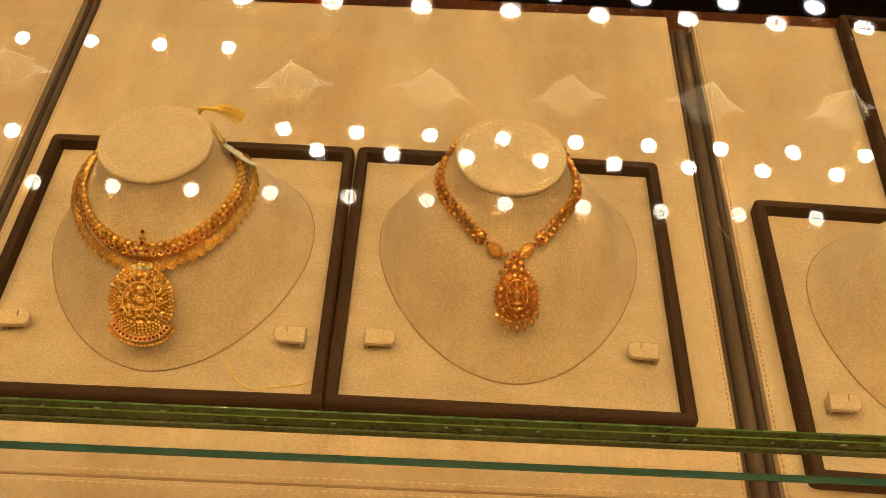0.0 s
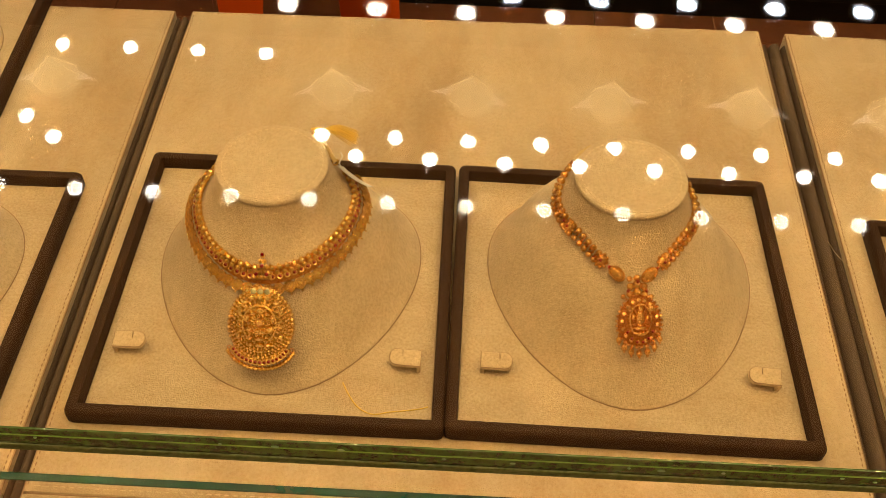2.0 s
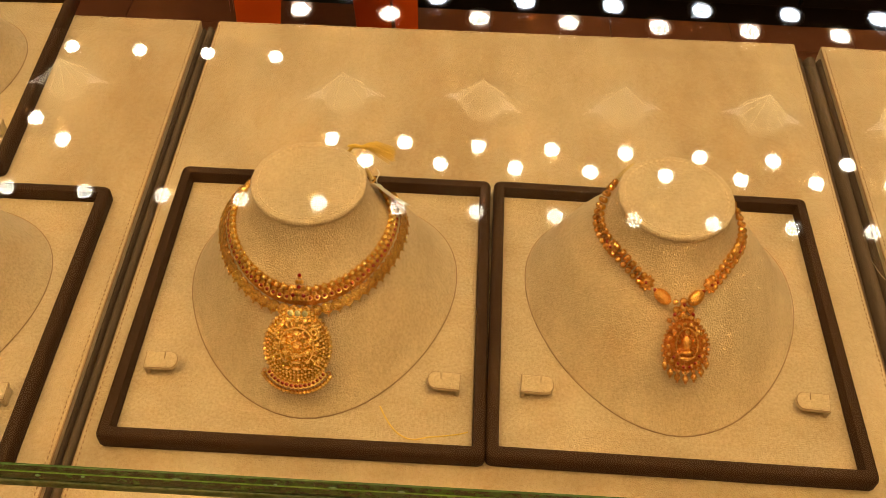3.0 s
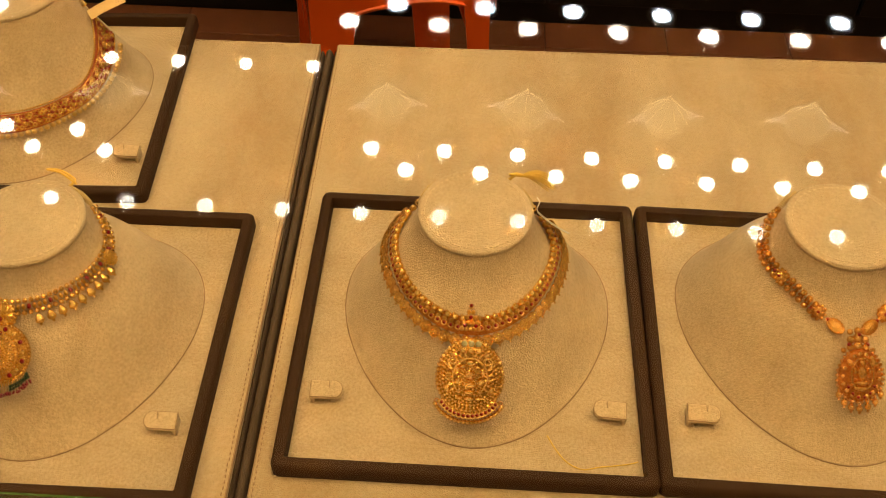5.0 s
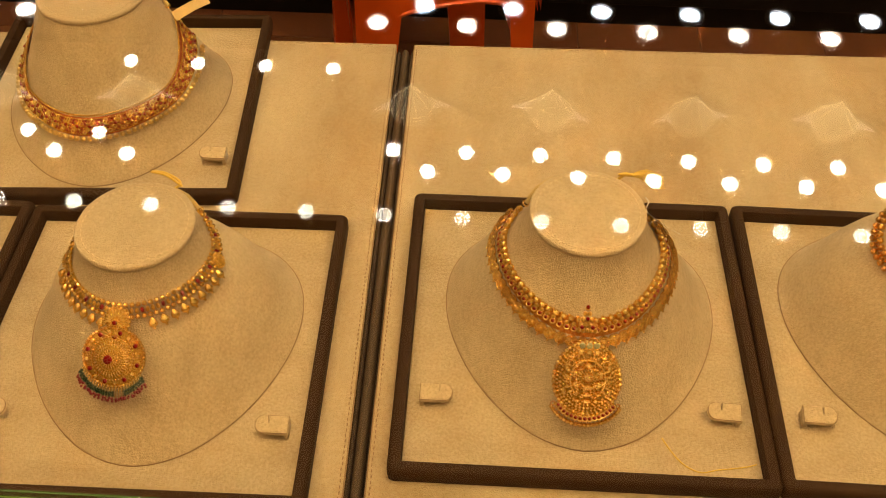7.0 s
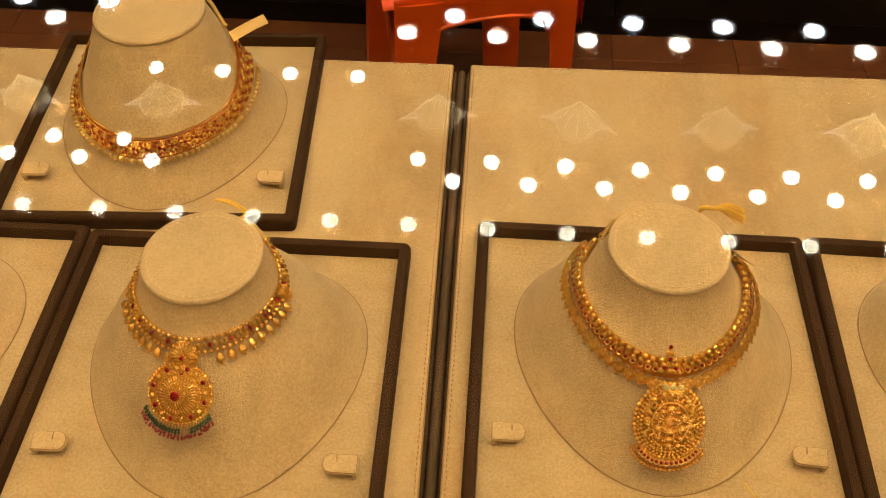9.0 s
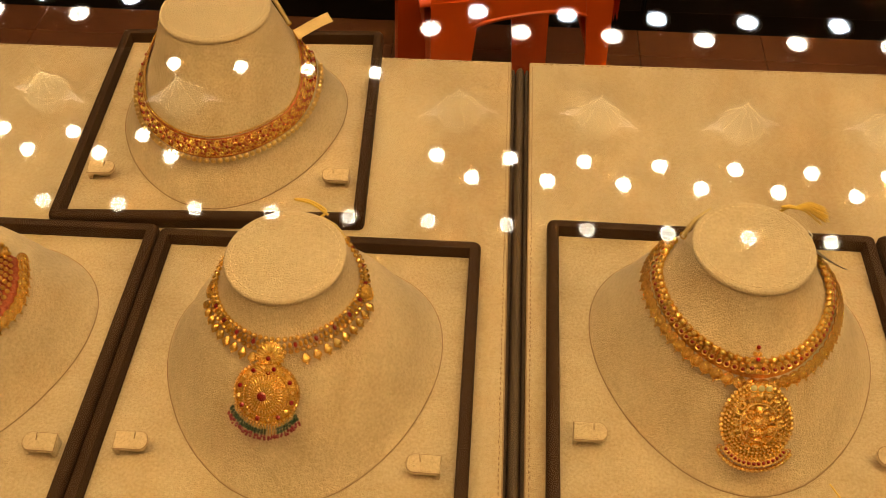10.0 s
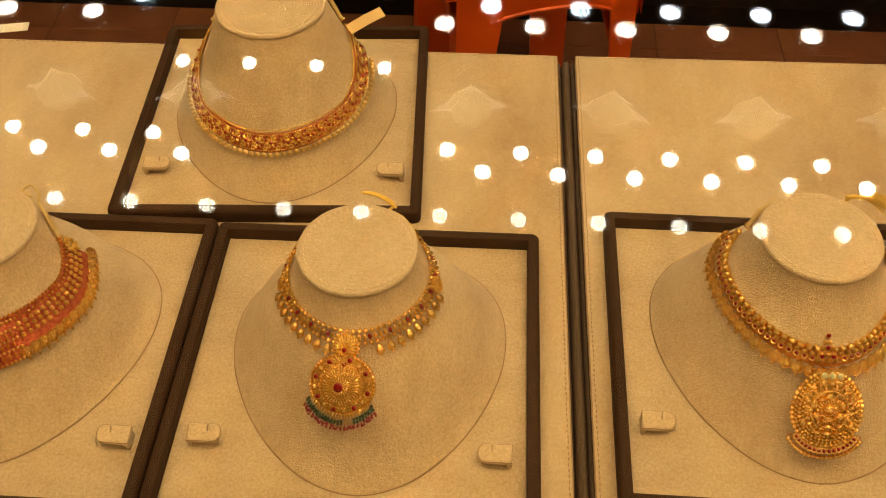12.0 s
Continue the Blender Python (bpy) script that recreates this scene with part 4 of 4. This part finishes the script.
    tassel.tube([root - Vector((0.008, 0, -0.0006)), root - Vector((0.003, 0, -0.0012)), root + Vector((0.002, 0, 0.0004))], [0.0008, 0.0016, 0.0012], 7)
    part("tassel", tassel, CORD, neck, "frayed yellow silk tassel")
    cord(neck, bust, [end, root - Vector((0.006, 0, 0.002)), root - Vector((0.004, 0, 0))], 0.0011, CORD)
    return neck


def price_tag(name, bust, p, along, across, w, l, mat, label, bars, string=None):
    """A folded paper tag with plain bars of print."""
    t = thing(name, (0, 0, 0), label, "price tag", "price tags")
    t.matrix_world = bust.frame
    p, along, across = Vector(p), Vector(along).normalized(), Vector(across).normalized()
    n = along.cross(across).normalized()
    across = n.cross(along)
    s = Shape()
    rows = []
    for i in range(7):
        k = i / 6
        c = p + along * l * k + n * 0.0012 * math.sin(3 * k)
        rows.append([c - across * w / 2, c + across * w / 2])
    s.grid(rows + [[q - n * 0.0003 for q in r] for r in reversed(rows)], close_v=True)
    paper = part("paper", s, mat, t)
    if bars:
        ink = Shape()
        for i in range(5):
            k0 = 0.2 + 0.14 * i
            c = p + along * l * k0 + n * (0.0012 * math.sin(3 * k0) + 0.0003)
            ink.add(slab(-0.0006, 0.0006, -w * 0.32, w * 0.2, 0, 0.0001), basis(c, along, across, n))
        part("print_bar", ink, INK, paper)
    if string:
        part("string", Shape().tube(string, 0.0004, 5), PAPER, t)
    return t


# the slim necklace with a small pendant
def slim_necklace(bust):
    neck = necklace(bust, "slim gold bead necklace with small pendant and ball drops")

    def dip(base):
        lift = climb(base, 80, 128, 0.08)
        return lambda d: lift(d) + 0.14 * max(0.0, 1 - abs(d) / 46) ** 1.3

    for q in (0.125, 0.18):
        for a, b in ((-121, -61), (-53, -24.5), (24.5, 53), (61, 121)):
            part("bead_strand", bead_row(bust, dip(q), a, b, 0.0024, 0.0026, 0.0050), GOLD_RED, neck)
    for q in (0.153,):
        for a, b in ((-121, -61), (-53, -24.5), (24.5, 53), (61, 121)):
            part("fine_bead_strand", bead_row(bust, dip(q), a, b, 0.0011, 0.0018, 0.0026), GOLD_DARK, neck)
    for d in (-57, -21.5, 21.5, 57):
        p, u, v, n = bust.place(d, dip(0.15)(d), 0.002)
        s = Shape().add(BALL_FINE, basis(p, u, v, n, (0.0042, 0.0046, 0.0026)))
        for k in range(9):
            a = 2 * math.pi * k / 9
            s.add(BALL, at(p + 0.0044 * math.cos(a) * u + 0.0047 * math.sin(a) * v + 0.0006 * n, 0.0012))
        part("flower_link", s, GOLD_RED, neck)
        part("link_ruby", Shape().add(BALL, at(p + 0.0026 * n, 0.0011)).add(BALL, at(p + 0.0055 * u * (1 if d > 0 else -1) + 0.001 * n, 0.0012)), RUBY_DARK, neck)
    for k in (-1, 1):
        d = k * 10.0
        p, u, v, n = bust.place(d, dip(0.16)(d), 0.0022)
        ax = (k * u + 0.55 * v).normalized()
        s = Shape().add(BALL_FINE, basis(p, ax, n.cross(ax), n, (0.0068, 0.0042, 0.0026)))
        for i in range(16):
            a = 2 * math.pi * i / 16
            s.add(BALL, at(p + 0.0056 * math.cos(a) * ax + 0.0036 * math.sin(a) * n.cross(ax) + 0.0012 * n, 0.0011))
        part("drop_link", s, GOLD_RED, neck)
        part("link_ruby", Shape().add(BALL, at(p + 0.0066 * ax + 0.0012 * n, 0.0013)), RUBY_DARK, neck)
    add = pendant_part(bust, neck, 1.5, 0.315, 0.0045)
    s = Shape()
    for x, y, r in ((0, 0, 0.0032), (-0.0046, -0.0012, 0.0026), (0.0046, -0.0012, 0.0026), (0, -0.005, 0.003), (-0.005, -0.0062, 0.0024), (0.005, -0.0062, 0.0024), (0, 0.0046, 0.0024), (-0.0052, 0.004, 0.002), (0.0052, 0.004, 0.002), (-0.0095, -0.008, 0.0018), (0.0095, -0.008, 0.0018)):
        s.add(BALL_FINE, at((x, y, 0.001), (r, r, r * 0.8)))
    add("bail", s, GOLD_RED)
    add("bail_ruby", Shape().add(BALL, at((0, 0.0022, 0.0032), 0.0012)).add(BALL, at((-0.0062, -0.0042, 0.0016), 0.0013)).add(BALL, at((0.0062, -0.0042, 0.0016), 0.0013)), RUBY_DARK)
    add = pendant_part(bust, neck, 2.0, 0.515, 0.0048)

    def oval(a):
        return 0.0146 * math.cos(a) * (1 - 0.12 * math.sin(a)), 0.0172 * math.sin(a)

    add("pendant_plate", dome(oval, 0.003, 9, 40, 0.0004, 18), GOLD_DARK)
    rim, petals, relief = Shape(), Shape(), Shape()
    for i in range(34):
        a = 2 * math.pi * i / 34
        x, y = oval(a)
        rim.add(BALL, at((x * 1.04, y * 1.04, 0.0004), 0.0013))
        if i % 2:
            petals.add(BALL, at((x * 0.82, y * 0.82, 0.0022), (0.0017, 0.0017, 0.0012)))
    for x, y, a, b, h in ((0, 0.0015, 0.0036, 0.0058, 0.0036), (0, 0.0086, 0.0022, 0.0026, 0.0034), (0, -0.0046, 0.0056, 0.002, 0.0034), (0, -0.0082, 0.006, 0.0014, 0.0028), (-0.0048, 0.003, 0.0015, 0.003, 0.0026), (0.0048, 0.003, 0.0015, 0.003, 0.0026), (-0.0072, 0.0082, 0.0024, 0.0028, 0.002), (0.0072, 0.0082, 0.0024, 0.0028, 0.002)):
        relief.add(BALL_FINE, at((x, y, 0.0022), (a, b, h)))
    frame_s = Shape().tube([(0.0072 * math.cos(a), 0.001 + 0.0105 * math.sin(a), 0.0036) for a in [2 * math.pi * i / 28 for i in range(28)]], 0.0007, 6, True)
    add("pendant_rim", rim, GOLD_RED)
    add("petal_border", petals, GOLD_RED)
    add("relief", relief, GOLD_RED, "plain rounded raised gold relief")
    add("inner_frame", frame_s, GOLD_RED)
    red = Shape()
    for i in range(6):
        a = math.radians(-150 + 24 * i)
        red.add(BALL, at((0.0098 * math.cos(a), 0.0145 * math.sin(a), 0.0028), 0.0011))
    add("pendant_ruby", red, RUBY_DARK)
    for i in range(7):
        a = math.radians(-152 + 124 * i / 6)
        x, y = 0.0148 * math.cos(a), 0.0182 * math.sin(a)
        s = Shape().add(ring(0.0011, 0.0004, 8, 4), at((x, y - 0.0006, 0.0004))).add(BALL_FINE, at((x * 1.05, y - 0.0042, 0.0004), (0.0021, 0.0024, 0.0021))).add(BALL, at((x * 1.06, y - 0.0072, 0.0004), 0.0009))
        add("ball_drop", s, GOLD_RED)
    for deg in (-121, 121):
        wrapped_end(neck, bust, deg, dip(0.15), 10)
    return neck


# the necklace with teardrops, a rosette pendant and coloured bead fringe
def rosette_necklace(bust):
    neck = necklace(bust, "gold necklace with teardrops, ruby rosette pendant and bead fringe")
    lv = {k: climb(v, 84, 130, 0.085) for k, v in ((0.11, 0.128), (0.15, 0.161), (0.19, 0.194), (0.235, 0.245))}
    part("inner_bead_row", bead_row(bust, lv[0.11], -128, 128, 0.0017, 0.0022, 0.0037), GOLD, neck)
    part("outer_bead_row", bead_row(bust, lv[0.19], -128, 128, 0.0017, 0.0022, 0.0037), GOLD, neck)
    tip, red = Shape(), Shape()
    for i, deg in enumerate(spaced(bust, lv[0.15], -126, 126, 0.0032)):
        p, u, v, n = bust.place(deg, lv[0.15](deg), 0.0022)
        (red if i % 4 == 0 else tip).add(BALL, basis(p, u, v, n, (0.0014, 0.0021, 0.0016)))
    part("link_row", tip, GOLD_WORKED, neck)
    part("ruby_row", red, RUBY, neck, "small red stones")
    drop_mesh = Shape().add(DROP, Matrix()).mesh("teardrop", GOLD)
    for k in (-1, 1):
        for i in range(9):
            deg = k * (16 + 7.1 * i)
            p, u, v, n = bust.place(deg, lv[0.235](deg), 0.0032)
            ob = part("teardrop", drop_mesh, GOLD, neck)
            ob.matrix_basis = basis(p, u, -n, v, (1.0, 0.8, 0.72))
        p, u, v, n = bust.place(k * 82, lv[0.19](82), 0.0025)
        s = Shape().add(BALL_FINE, basis(p, u, v, n, (0.0046, 0.0046, 0.002)))
        for i in range(14):
            a = 2 * math.pi * i / 14
            s.add(BALL, at(p + 0.005 * math.cos(a) * u + 0.005 * math.sin(a) * v, 0.0011))
            s.add(BALL, basis(p + 0.003 * math.cos(a) * u + 0.003 * math.sin(a) * v + 0.0016 * n, u, v, n, (0.0006, 0.0006, 0.0006)))
        part("round_link", s, GOLD_WORKED, neck)
    fan = pendant_part(bust, neck, -4, 0.208, 0.006)
    s = dome(lambda a: (0.0078 * math.cos(a), 0.0082 * math.sin(a)), 0.003, 7, 32, 0.0005, 12)
    for i in range(11):
        a = math.radians(-8 + 196 * i / 10)
        s.add(BALL, basis(Vector((0.0052 * math.cos(a), 0.0052 * math.sin(a), 0.0026)), Vector((math.cos(a), math.sin(a), 0)), Vector((-math.sin(a), math.cos(a), 0)), Vector((0, 0, 1)), (0.0032, 0.0011, 0.0011)))
    for i in range(20):
        a = 2 * math.pi * i / 20
        s.add(BALL, at((0.0084 * math.cos(a), 0.0088 * math.sin(a), 0.0006), 0.0012))
    fan("fan_bail", s, GOLD)
    fan("fan_ruby", Shape().add(BALL, at((0, -0.0012, 0.0042), 0.0017)).add(BALL, at((0.0005, -0.0105, 0.0028), 0.0016)), RUBY, "red stones")
    leaf = Shape()
    for k in (-1, 1):
        leaf.add(BALL_FINE, basis(Vector((k * 0.006, -0.0112, 0.0008)), Vector((k * 0.9, -0.3, 0)), Vector((0.3, k * 0.9, 0)), Vector((0, 0, 1)), (0.0058, 0.0024, 0.0018)))
    fan("leaf", leaf, GOLD)
    add = pendant_part(bust, neck, -4.5, 0.425, 0.0065)
    add("pendant_plate", dome(lambda a: (0.0198 * math.cos(a), 0.0182 * math.sin(a) + 0.0008), 0.0022, 8, 48, 0.0003, 24), GOLD_WORKED)
    boss = dome(lambda a: (0.0138 * math.cos(a), 0.0132 * math.sin(a)), 0.0042, 10, 48)
    boss.v = [(x, y, z + 0.0016) for x, y, z in boss.v]
    add("boss", boss, GOLD_WORKED)
    rays = Shape()
    for n_r, r, lx, w in ((36, 0.0106, 0.0022, 0.0008), (20, 0.0048, 0.0020, 0.0006)):
        for i in range(n_r):
            a = 2 * math.pi * i / n_r
            z = 0.0016 + 0.0042 * (1 - (r / 0.0135) ** 2) + 0.0005
            rays.add(BALL, basis(Vector((r * math.cos(a), r * math.sin(a), z)), Vector((math.cos(a), math.sin(a), -0.5 * r / 0.0135)).normalized(), Vector((-math.sin(a), math.cos(a), 0)), Vector((0, 0, 1)), (lx, w, 0.0009)))
    add("ray", rays, GOLD)
    beads = Shape()
    for n_r, r, size in ((44, 0.0138, 0.0009), (30, 0.0077, 0.0006), (12, 0.0027, 0.0005)):
        for i in range(n_r):
            a = 2 * math.pi * i / n_r
            z = 0.0016 + 0.0042 * max(0, 1 - (r / 0.0138) ** 2) + 0.0006
            beads.add(BALL, at((r * math.cos(a), r * math.sin(a), z), size))
    for i in range(50):
        a = 2 * math.pi * i / 50
        beads.add(BALL, at((0.0203 * math.cos(a), 0.0187 * math.sin(a) + 0.0008, 0.0004), 0.0013))
    add("pearl_border", beads, GOLD)
    add("centre_ruby", Shape().add(GEM, at((-0.0012, -0.0006, 0.0056), (0.0031, 0.0031, 0.0022))), RUBY, "round red centre stone")
    red, balls = Shape(), Shape()
    for i in range(16):
        a = 2 * math.pi * (i + 0.5) / 16
        (red if i % 2 else balls).add(BALL_FINE, at((0.0171 * math.cos(a), 0.016 * math.sin(a) + 0.0006, 0.0022), (0.0016, 0.0016, 0.0012)))
    add("border_ruby", red, RUBY, "red border stones")
    add("border_ball", balls, GOLD)
    loops, green, rose, wires = Shape(), Shape(), Shape(), Shape()
    rnd = random.Random(3)
    for i in range(25):
        a = math.radians(-158 + 136 * i / 24)
        x, y = 0.0192 * math.cos(a), 0.0178 * math.sin(a)
        d = Vector((x * 0.5, y - 0.008, 0)).normalized()
        o = Vector((x, y, 0.001))
        loops.add(BALL, at(o + d * 0.0016, 0.0008)).add(BALL, at(o + d * 0.003, 0.0007))
        for k in (0.0046, 0.0062):
            if not 14 <= i <= 16:
                green.add(BALL, at(o + d * (k + rnd.uniform(-0.0004, 0.0004)), rnd.uniform(0.0009, 0.0013)))
        for k in (0.0082, 0.0097):
            rose.add(BALL, at(o + d * k + Vector((rnd.uniform(-0.0008, 0.0008), rnd.uniform(-0.0005, 0.0005), 0)), rnd.uniform(0.0008, 0.0012)))
        wires.tube([o, o + d * 0.0105], 0.00025, 4)
    add("fringe_wire", wires, GOLD)
    add("fringe_bead", loops, GOLD)
    add("green_bead", green, EMERALD, "emerald green glass beads")
    add("rose_bead", rose, ROSE, "rose red glass beads")
    ends = [wrapped_end(neck, bust, deg, lv[0.15], 14) for deg in (-128, 128)]
    e = ends[1]
    cord(neck, bust, [e, e + Vector((0.004, 0.004, 0.003)), e + Vector((-0.008, 0.012, 0.004)), e + Vector((-0.018, 0.014, 0.003)), e + Vector((-0.006, 0.008, 0.0055)), e + Vector((0.006, 0.0, 0.003))], 0.0009, CORD, "cord_loop", "loop of yellow cord")
    return neck


# the wide floral collar
def floral_collar(bust):
    neck = necklace(bust, "wide gold collar of ruby flowers with a ball edge")
    b0, b1, end = 0.532, 0.648, 108

    def lvl(q):
        return climb(q, 44, 112, 0.265 - 1.15 * (q - 0.53))
    rows = []
    for i in range(91):
        deg = -end + 2 * end * i / 90
        rows.append([bust.local(deg, lvl(q)(deg), 0.0014 + (0.0008 if 0 < j < 4 else 0)) for j, q in enumerate((b0, 0.56, 0.59, 0.62, b1))])
    part("backing_band", Shape().grid(rows).grid([[p + Vector((0, 0, -0.001)) for p in r] for r in rows]), COLLAR_RED, neck, "red-gold pierced backing set with red stones")
    part("inner_bead_row", bead_row(bust, lvl(b0 - 0.012), -end, end, 0.0010, 0.0024), GOLD, neck)
    part("fine_bead_row", bead_row(bust, lvl(b0 + 0.012), -end, end, 0.0009, 0.0028), GOLD, neck)
    part("ball_edge", bead_row(bust, lvl(b1 + 0.022), -end + 6, end - 6, 0.0024, 0.0034, 0.0048), GOLD_PALE, neck, "row of pale gold balls")
    part("lower_bead_row", bead_row(bust, lvl(b1 - 0.008), -end, end, 0.0009, 0.0026), GOLD, neck)
    flower, red = Shape(), Shape()
    for k in range(6):
        a = math.pi / 3 * k
        d = Vector((math.cos(a), math.sin(a), 0))
        flower.add(BALL, basis(d * 0.0032, d, Vector((-d.y, d.x, 0)), Vector((0, 0, 1)), (0.0028, 0.0009, 0.0011)))
        flower.add(ring(0.0016, 0.00035, 8, 4), at((0.0046 * math.cos(a + 0.52), 0.0046 * math.sin(a + 0.52), -0.0002)))
    flower_me = flower.mesh("flower", GOLD)
    red_me = Shape().add(BALL, at((0, 0, 0.0010), 0.0015)).mesh("flower_ruby", RUBY_DARK)
    mid = lvl(0.591)
    for deg in spaced(bust, mid, -end + 4, end - 4, 0.0098):
        p, u, v, n = bust.place(deg, mid(deg), 0.0034)
        ob = part("flower", flower_me, GOLD, neck)
        ob.matrix_basis = basis(p, u, v, n) @ Matrix.Rotation(random.uniform(0, 0.5), 4, "Z") @ Matrix.Scale(0.9, 4)
        part("flower_ruby", red_me, RUBY_DARK, ob, "dark red centre stone")
    small, lat = Shape(), Shape()
    for q in (0.556, 0.572, 0.610, 0.628):
        for i, deg in enumerate(spaced(bust, lvl(q), -end + 2, end - 2, 0.0049)):
            p, u, v, n = bust.place(deg, lvl(q)(deg), 0.0032)
            (small if i % 2 else lat).add(BALL if i % 2 else ring(0.0014, 0.0005, 8, 4), basis(p, u, v, n, (0.0009, 0.0009, 0.001) if i % 2 else (1, 1, 1)))
    part("small_ruby", small, RUBY_DARK, neck, "tiny dark red stones")
    part("lattice", lat, GOLD_WORKED, neck)
    for deg in (-end, end):
        wrapped_end(neck, bust, deg, lvl(0.5), 20)
    return neck


# the collar of bars and coins with a front plate
def bar_collar(bust):
    neck = necklace(bust, "wide gold collar of bars, coins and dark front plate")
    def lvl(q):
        lift = climb(q + 0.12, 70, 116, 0.14)
        return lambda d: lift(d)
    end = 105
    rows = []
    for i in range(71):
        deg = -end + 2 * end * i / 70
        rows.append([bust.local(deg, lvl(q)(deg), 0.0016) for q in (0.11, 0.2, 0.3, 0.38)])
    part("backing_band", Shape().grid(rows).grid([[p + Vector((0, 0, -0.001)) for p in r] for r in rows]), COLLAR_RED, neck)
    part("inner_bead_row", bead_row(bust, lvl(0.11), -end, end, 0.0013, 0.0026), GOLD_DARK, neck)
    part("inner_ball_row", bead_row(bust, lvl(0.145), -end, end, 0.0012, 0.003, 0.0030), GOLD, neck)
    bars = Shape()
    for deg in spaced(bust, lvl(0.22), -end, end, 0.0044):
        for q in (0.185, 0.225, 0.265):
            if abs(deg) > 34:
                p, u, v, n = bust.place(deg, lvl(q)(deg), 0.003)
                bars.add(BALL, basis(p, u, v, n, (0.0017, 0.0018, 0.0013)))
    part("bar_row", bars, GOLD_WORKED, neck)
    plate = Shape()
    rows = []
    for i in range(41):
        deg = -33 + 66 * i / 40
        rows.append([bust.local(deg, q + 0.12, 0.003 + 0.0012 * math.sin(math.pi * j / 6) + 0.0005 * math.sin(i * 1.9 + j * 2)) for j, q in enumerate((0.13, 0.17, 0.22, 0.27, 0.32, 0.36, 0.39))])
    part("front_plate", plate.grid(rows).grid([[p + Vector((0, 0, -0.001)) for p in r] for r in rows]), COLLAR_RED, neck, "worked dark red-gold front plate")
    for q in (0.14, 0.2, 0.26, 0.32, 0.385):
        part("plate_bead_row", bead_row(bust, (lambda d, q=q: q + 0.12), -33, 33, 0.0011, 0.0045, 0.0026), GOLD_WORKED, neck)
    for q in (0.23, 0.29, 0.35):
        s = Shape()
        for i, deg in enumerate(spaced(bust, (lambda d, q=q: q + 0.12), -31, 31, 0.0036)):
            p, u, v, n = bust.place(deg, q + 0.12, 0.0045)
            s.add(BALL, basis(p, u, v, n, (0.0011, 0.0024, 0.0011)))
        part("plate_leaf_row", s, GOLD_DARK, neck)
    for a, b in ((-end, -33), (33, end)):
        coins(neck, bust, lvl(0.365), a, b, 0.0060, 0.0036, 0.95)
    for k in (-1, 1):
        p, u, v, n = bust.place(k * end, lvl(0.2)(end), 0.003)
        s = Shape()
        for i in range(7):
            a = math.pi * 2 * i / 7
            s.add(BALL_FINE, at(p + 0.0034 * math.cos(a) * u + 0.0044 * math.sin(a) * v, 0.002))
        part("end_piece", s, GOLD_WORKED, neck)
        e = wrapped_end(neck, bust, k * end, lvl(0.12), 16)
    cord(neck, bust, [e, e + Vector((-0.001, 0.006, 0.004)), e + Vector((-0.008, 0.012, 0.005)), e + Vector((-0.012, 0.006, 0.005)), e + Vector((-0.004, 0.002, 0.004))], 0.0009, CORD_PALE, "cord_loop", "loop of pale yellow cord")
    return neck


coin_necklace(BUST_A)
slim_necklace(BUST_B)
rosette_necklace(BUST_C)
floral_collar(BUST_D)
bar_collar(BUST_E)
q = BUST_A.place(134, 0.10, 0.004)[0] + Vector((0.008, -0.014, -0.002))
price_tag("price_tag", BUST_A, q + Vector((0.002, -0.001, 0.002)), (0.85, -0.42, -0.30), (-0.25, -0.62, 0.72), 0.017, 0.026, PAPER, "white printed paper price tag tied to the coin necklace", True, [q + Vector((0.001, 0.010, 0.006)), q + Vector((0.003, 0.006, 0.006)), q + Vector((0.001, 0.002, 0.003)), q + Vector((0.002, -0.001, 0.002))])
q = BUST_D.place(114, 0.22, 0.003)[0]
price_tag("price_tag", BUST_D, q + Vector((0.008, -0.020, 0.0)) , (0.80, 0.42, 0.22), (-0.3, 0.8, 0.3), 0.0105, 0.033, PAPER_TAN, "plain tan paper price tag on the floral collar", False)


def loose_thread(name, pts, z, mat, label, r):
    t = thing(name, P(pts[0][0], pts[0][1], z), label, "thread")
    base = P(pts[0][0], pts[0][1], z)
    cord(t, None, [P(x, y, z) - base + Vector((0, 0, r * 1.1)) for x, y in pts], r, mat, "strand")


loose_thread("loose_thread", ((-1.0, 4.296), (-0.955, 4.21), (-0.895, 4.125), (-0.83, 4.075), (-0.758, 4.056), (-0.66, 4.08), (-0.573, 4.093), (-0.46, 4.115), (-0.40, 4.135)), BED, CORD, "loose yellow thread lying on the suede tray bed", 0.0005)
loose_thread("loose_thread", ((2.72, 5.86), (2.76, 5.72), (2.84, 5.60), (2.93, 5.545), (3.0, 5.55)), PAD + 0.002, STITCH, "fine pale thread lying across the pads", 0.0002)

card = thing("paper_card", P(-8.62, 8.63, PAD + 0.002), "white paper card lying on the pad's back edge", "paper card", turn=12)
part("card", Shape().add(slab(-0.02, 0.02, -0.002, 0.012, 0.0, 0.0004), Matrix()), PAPER, card, smooth=False)
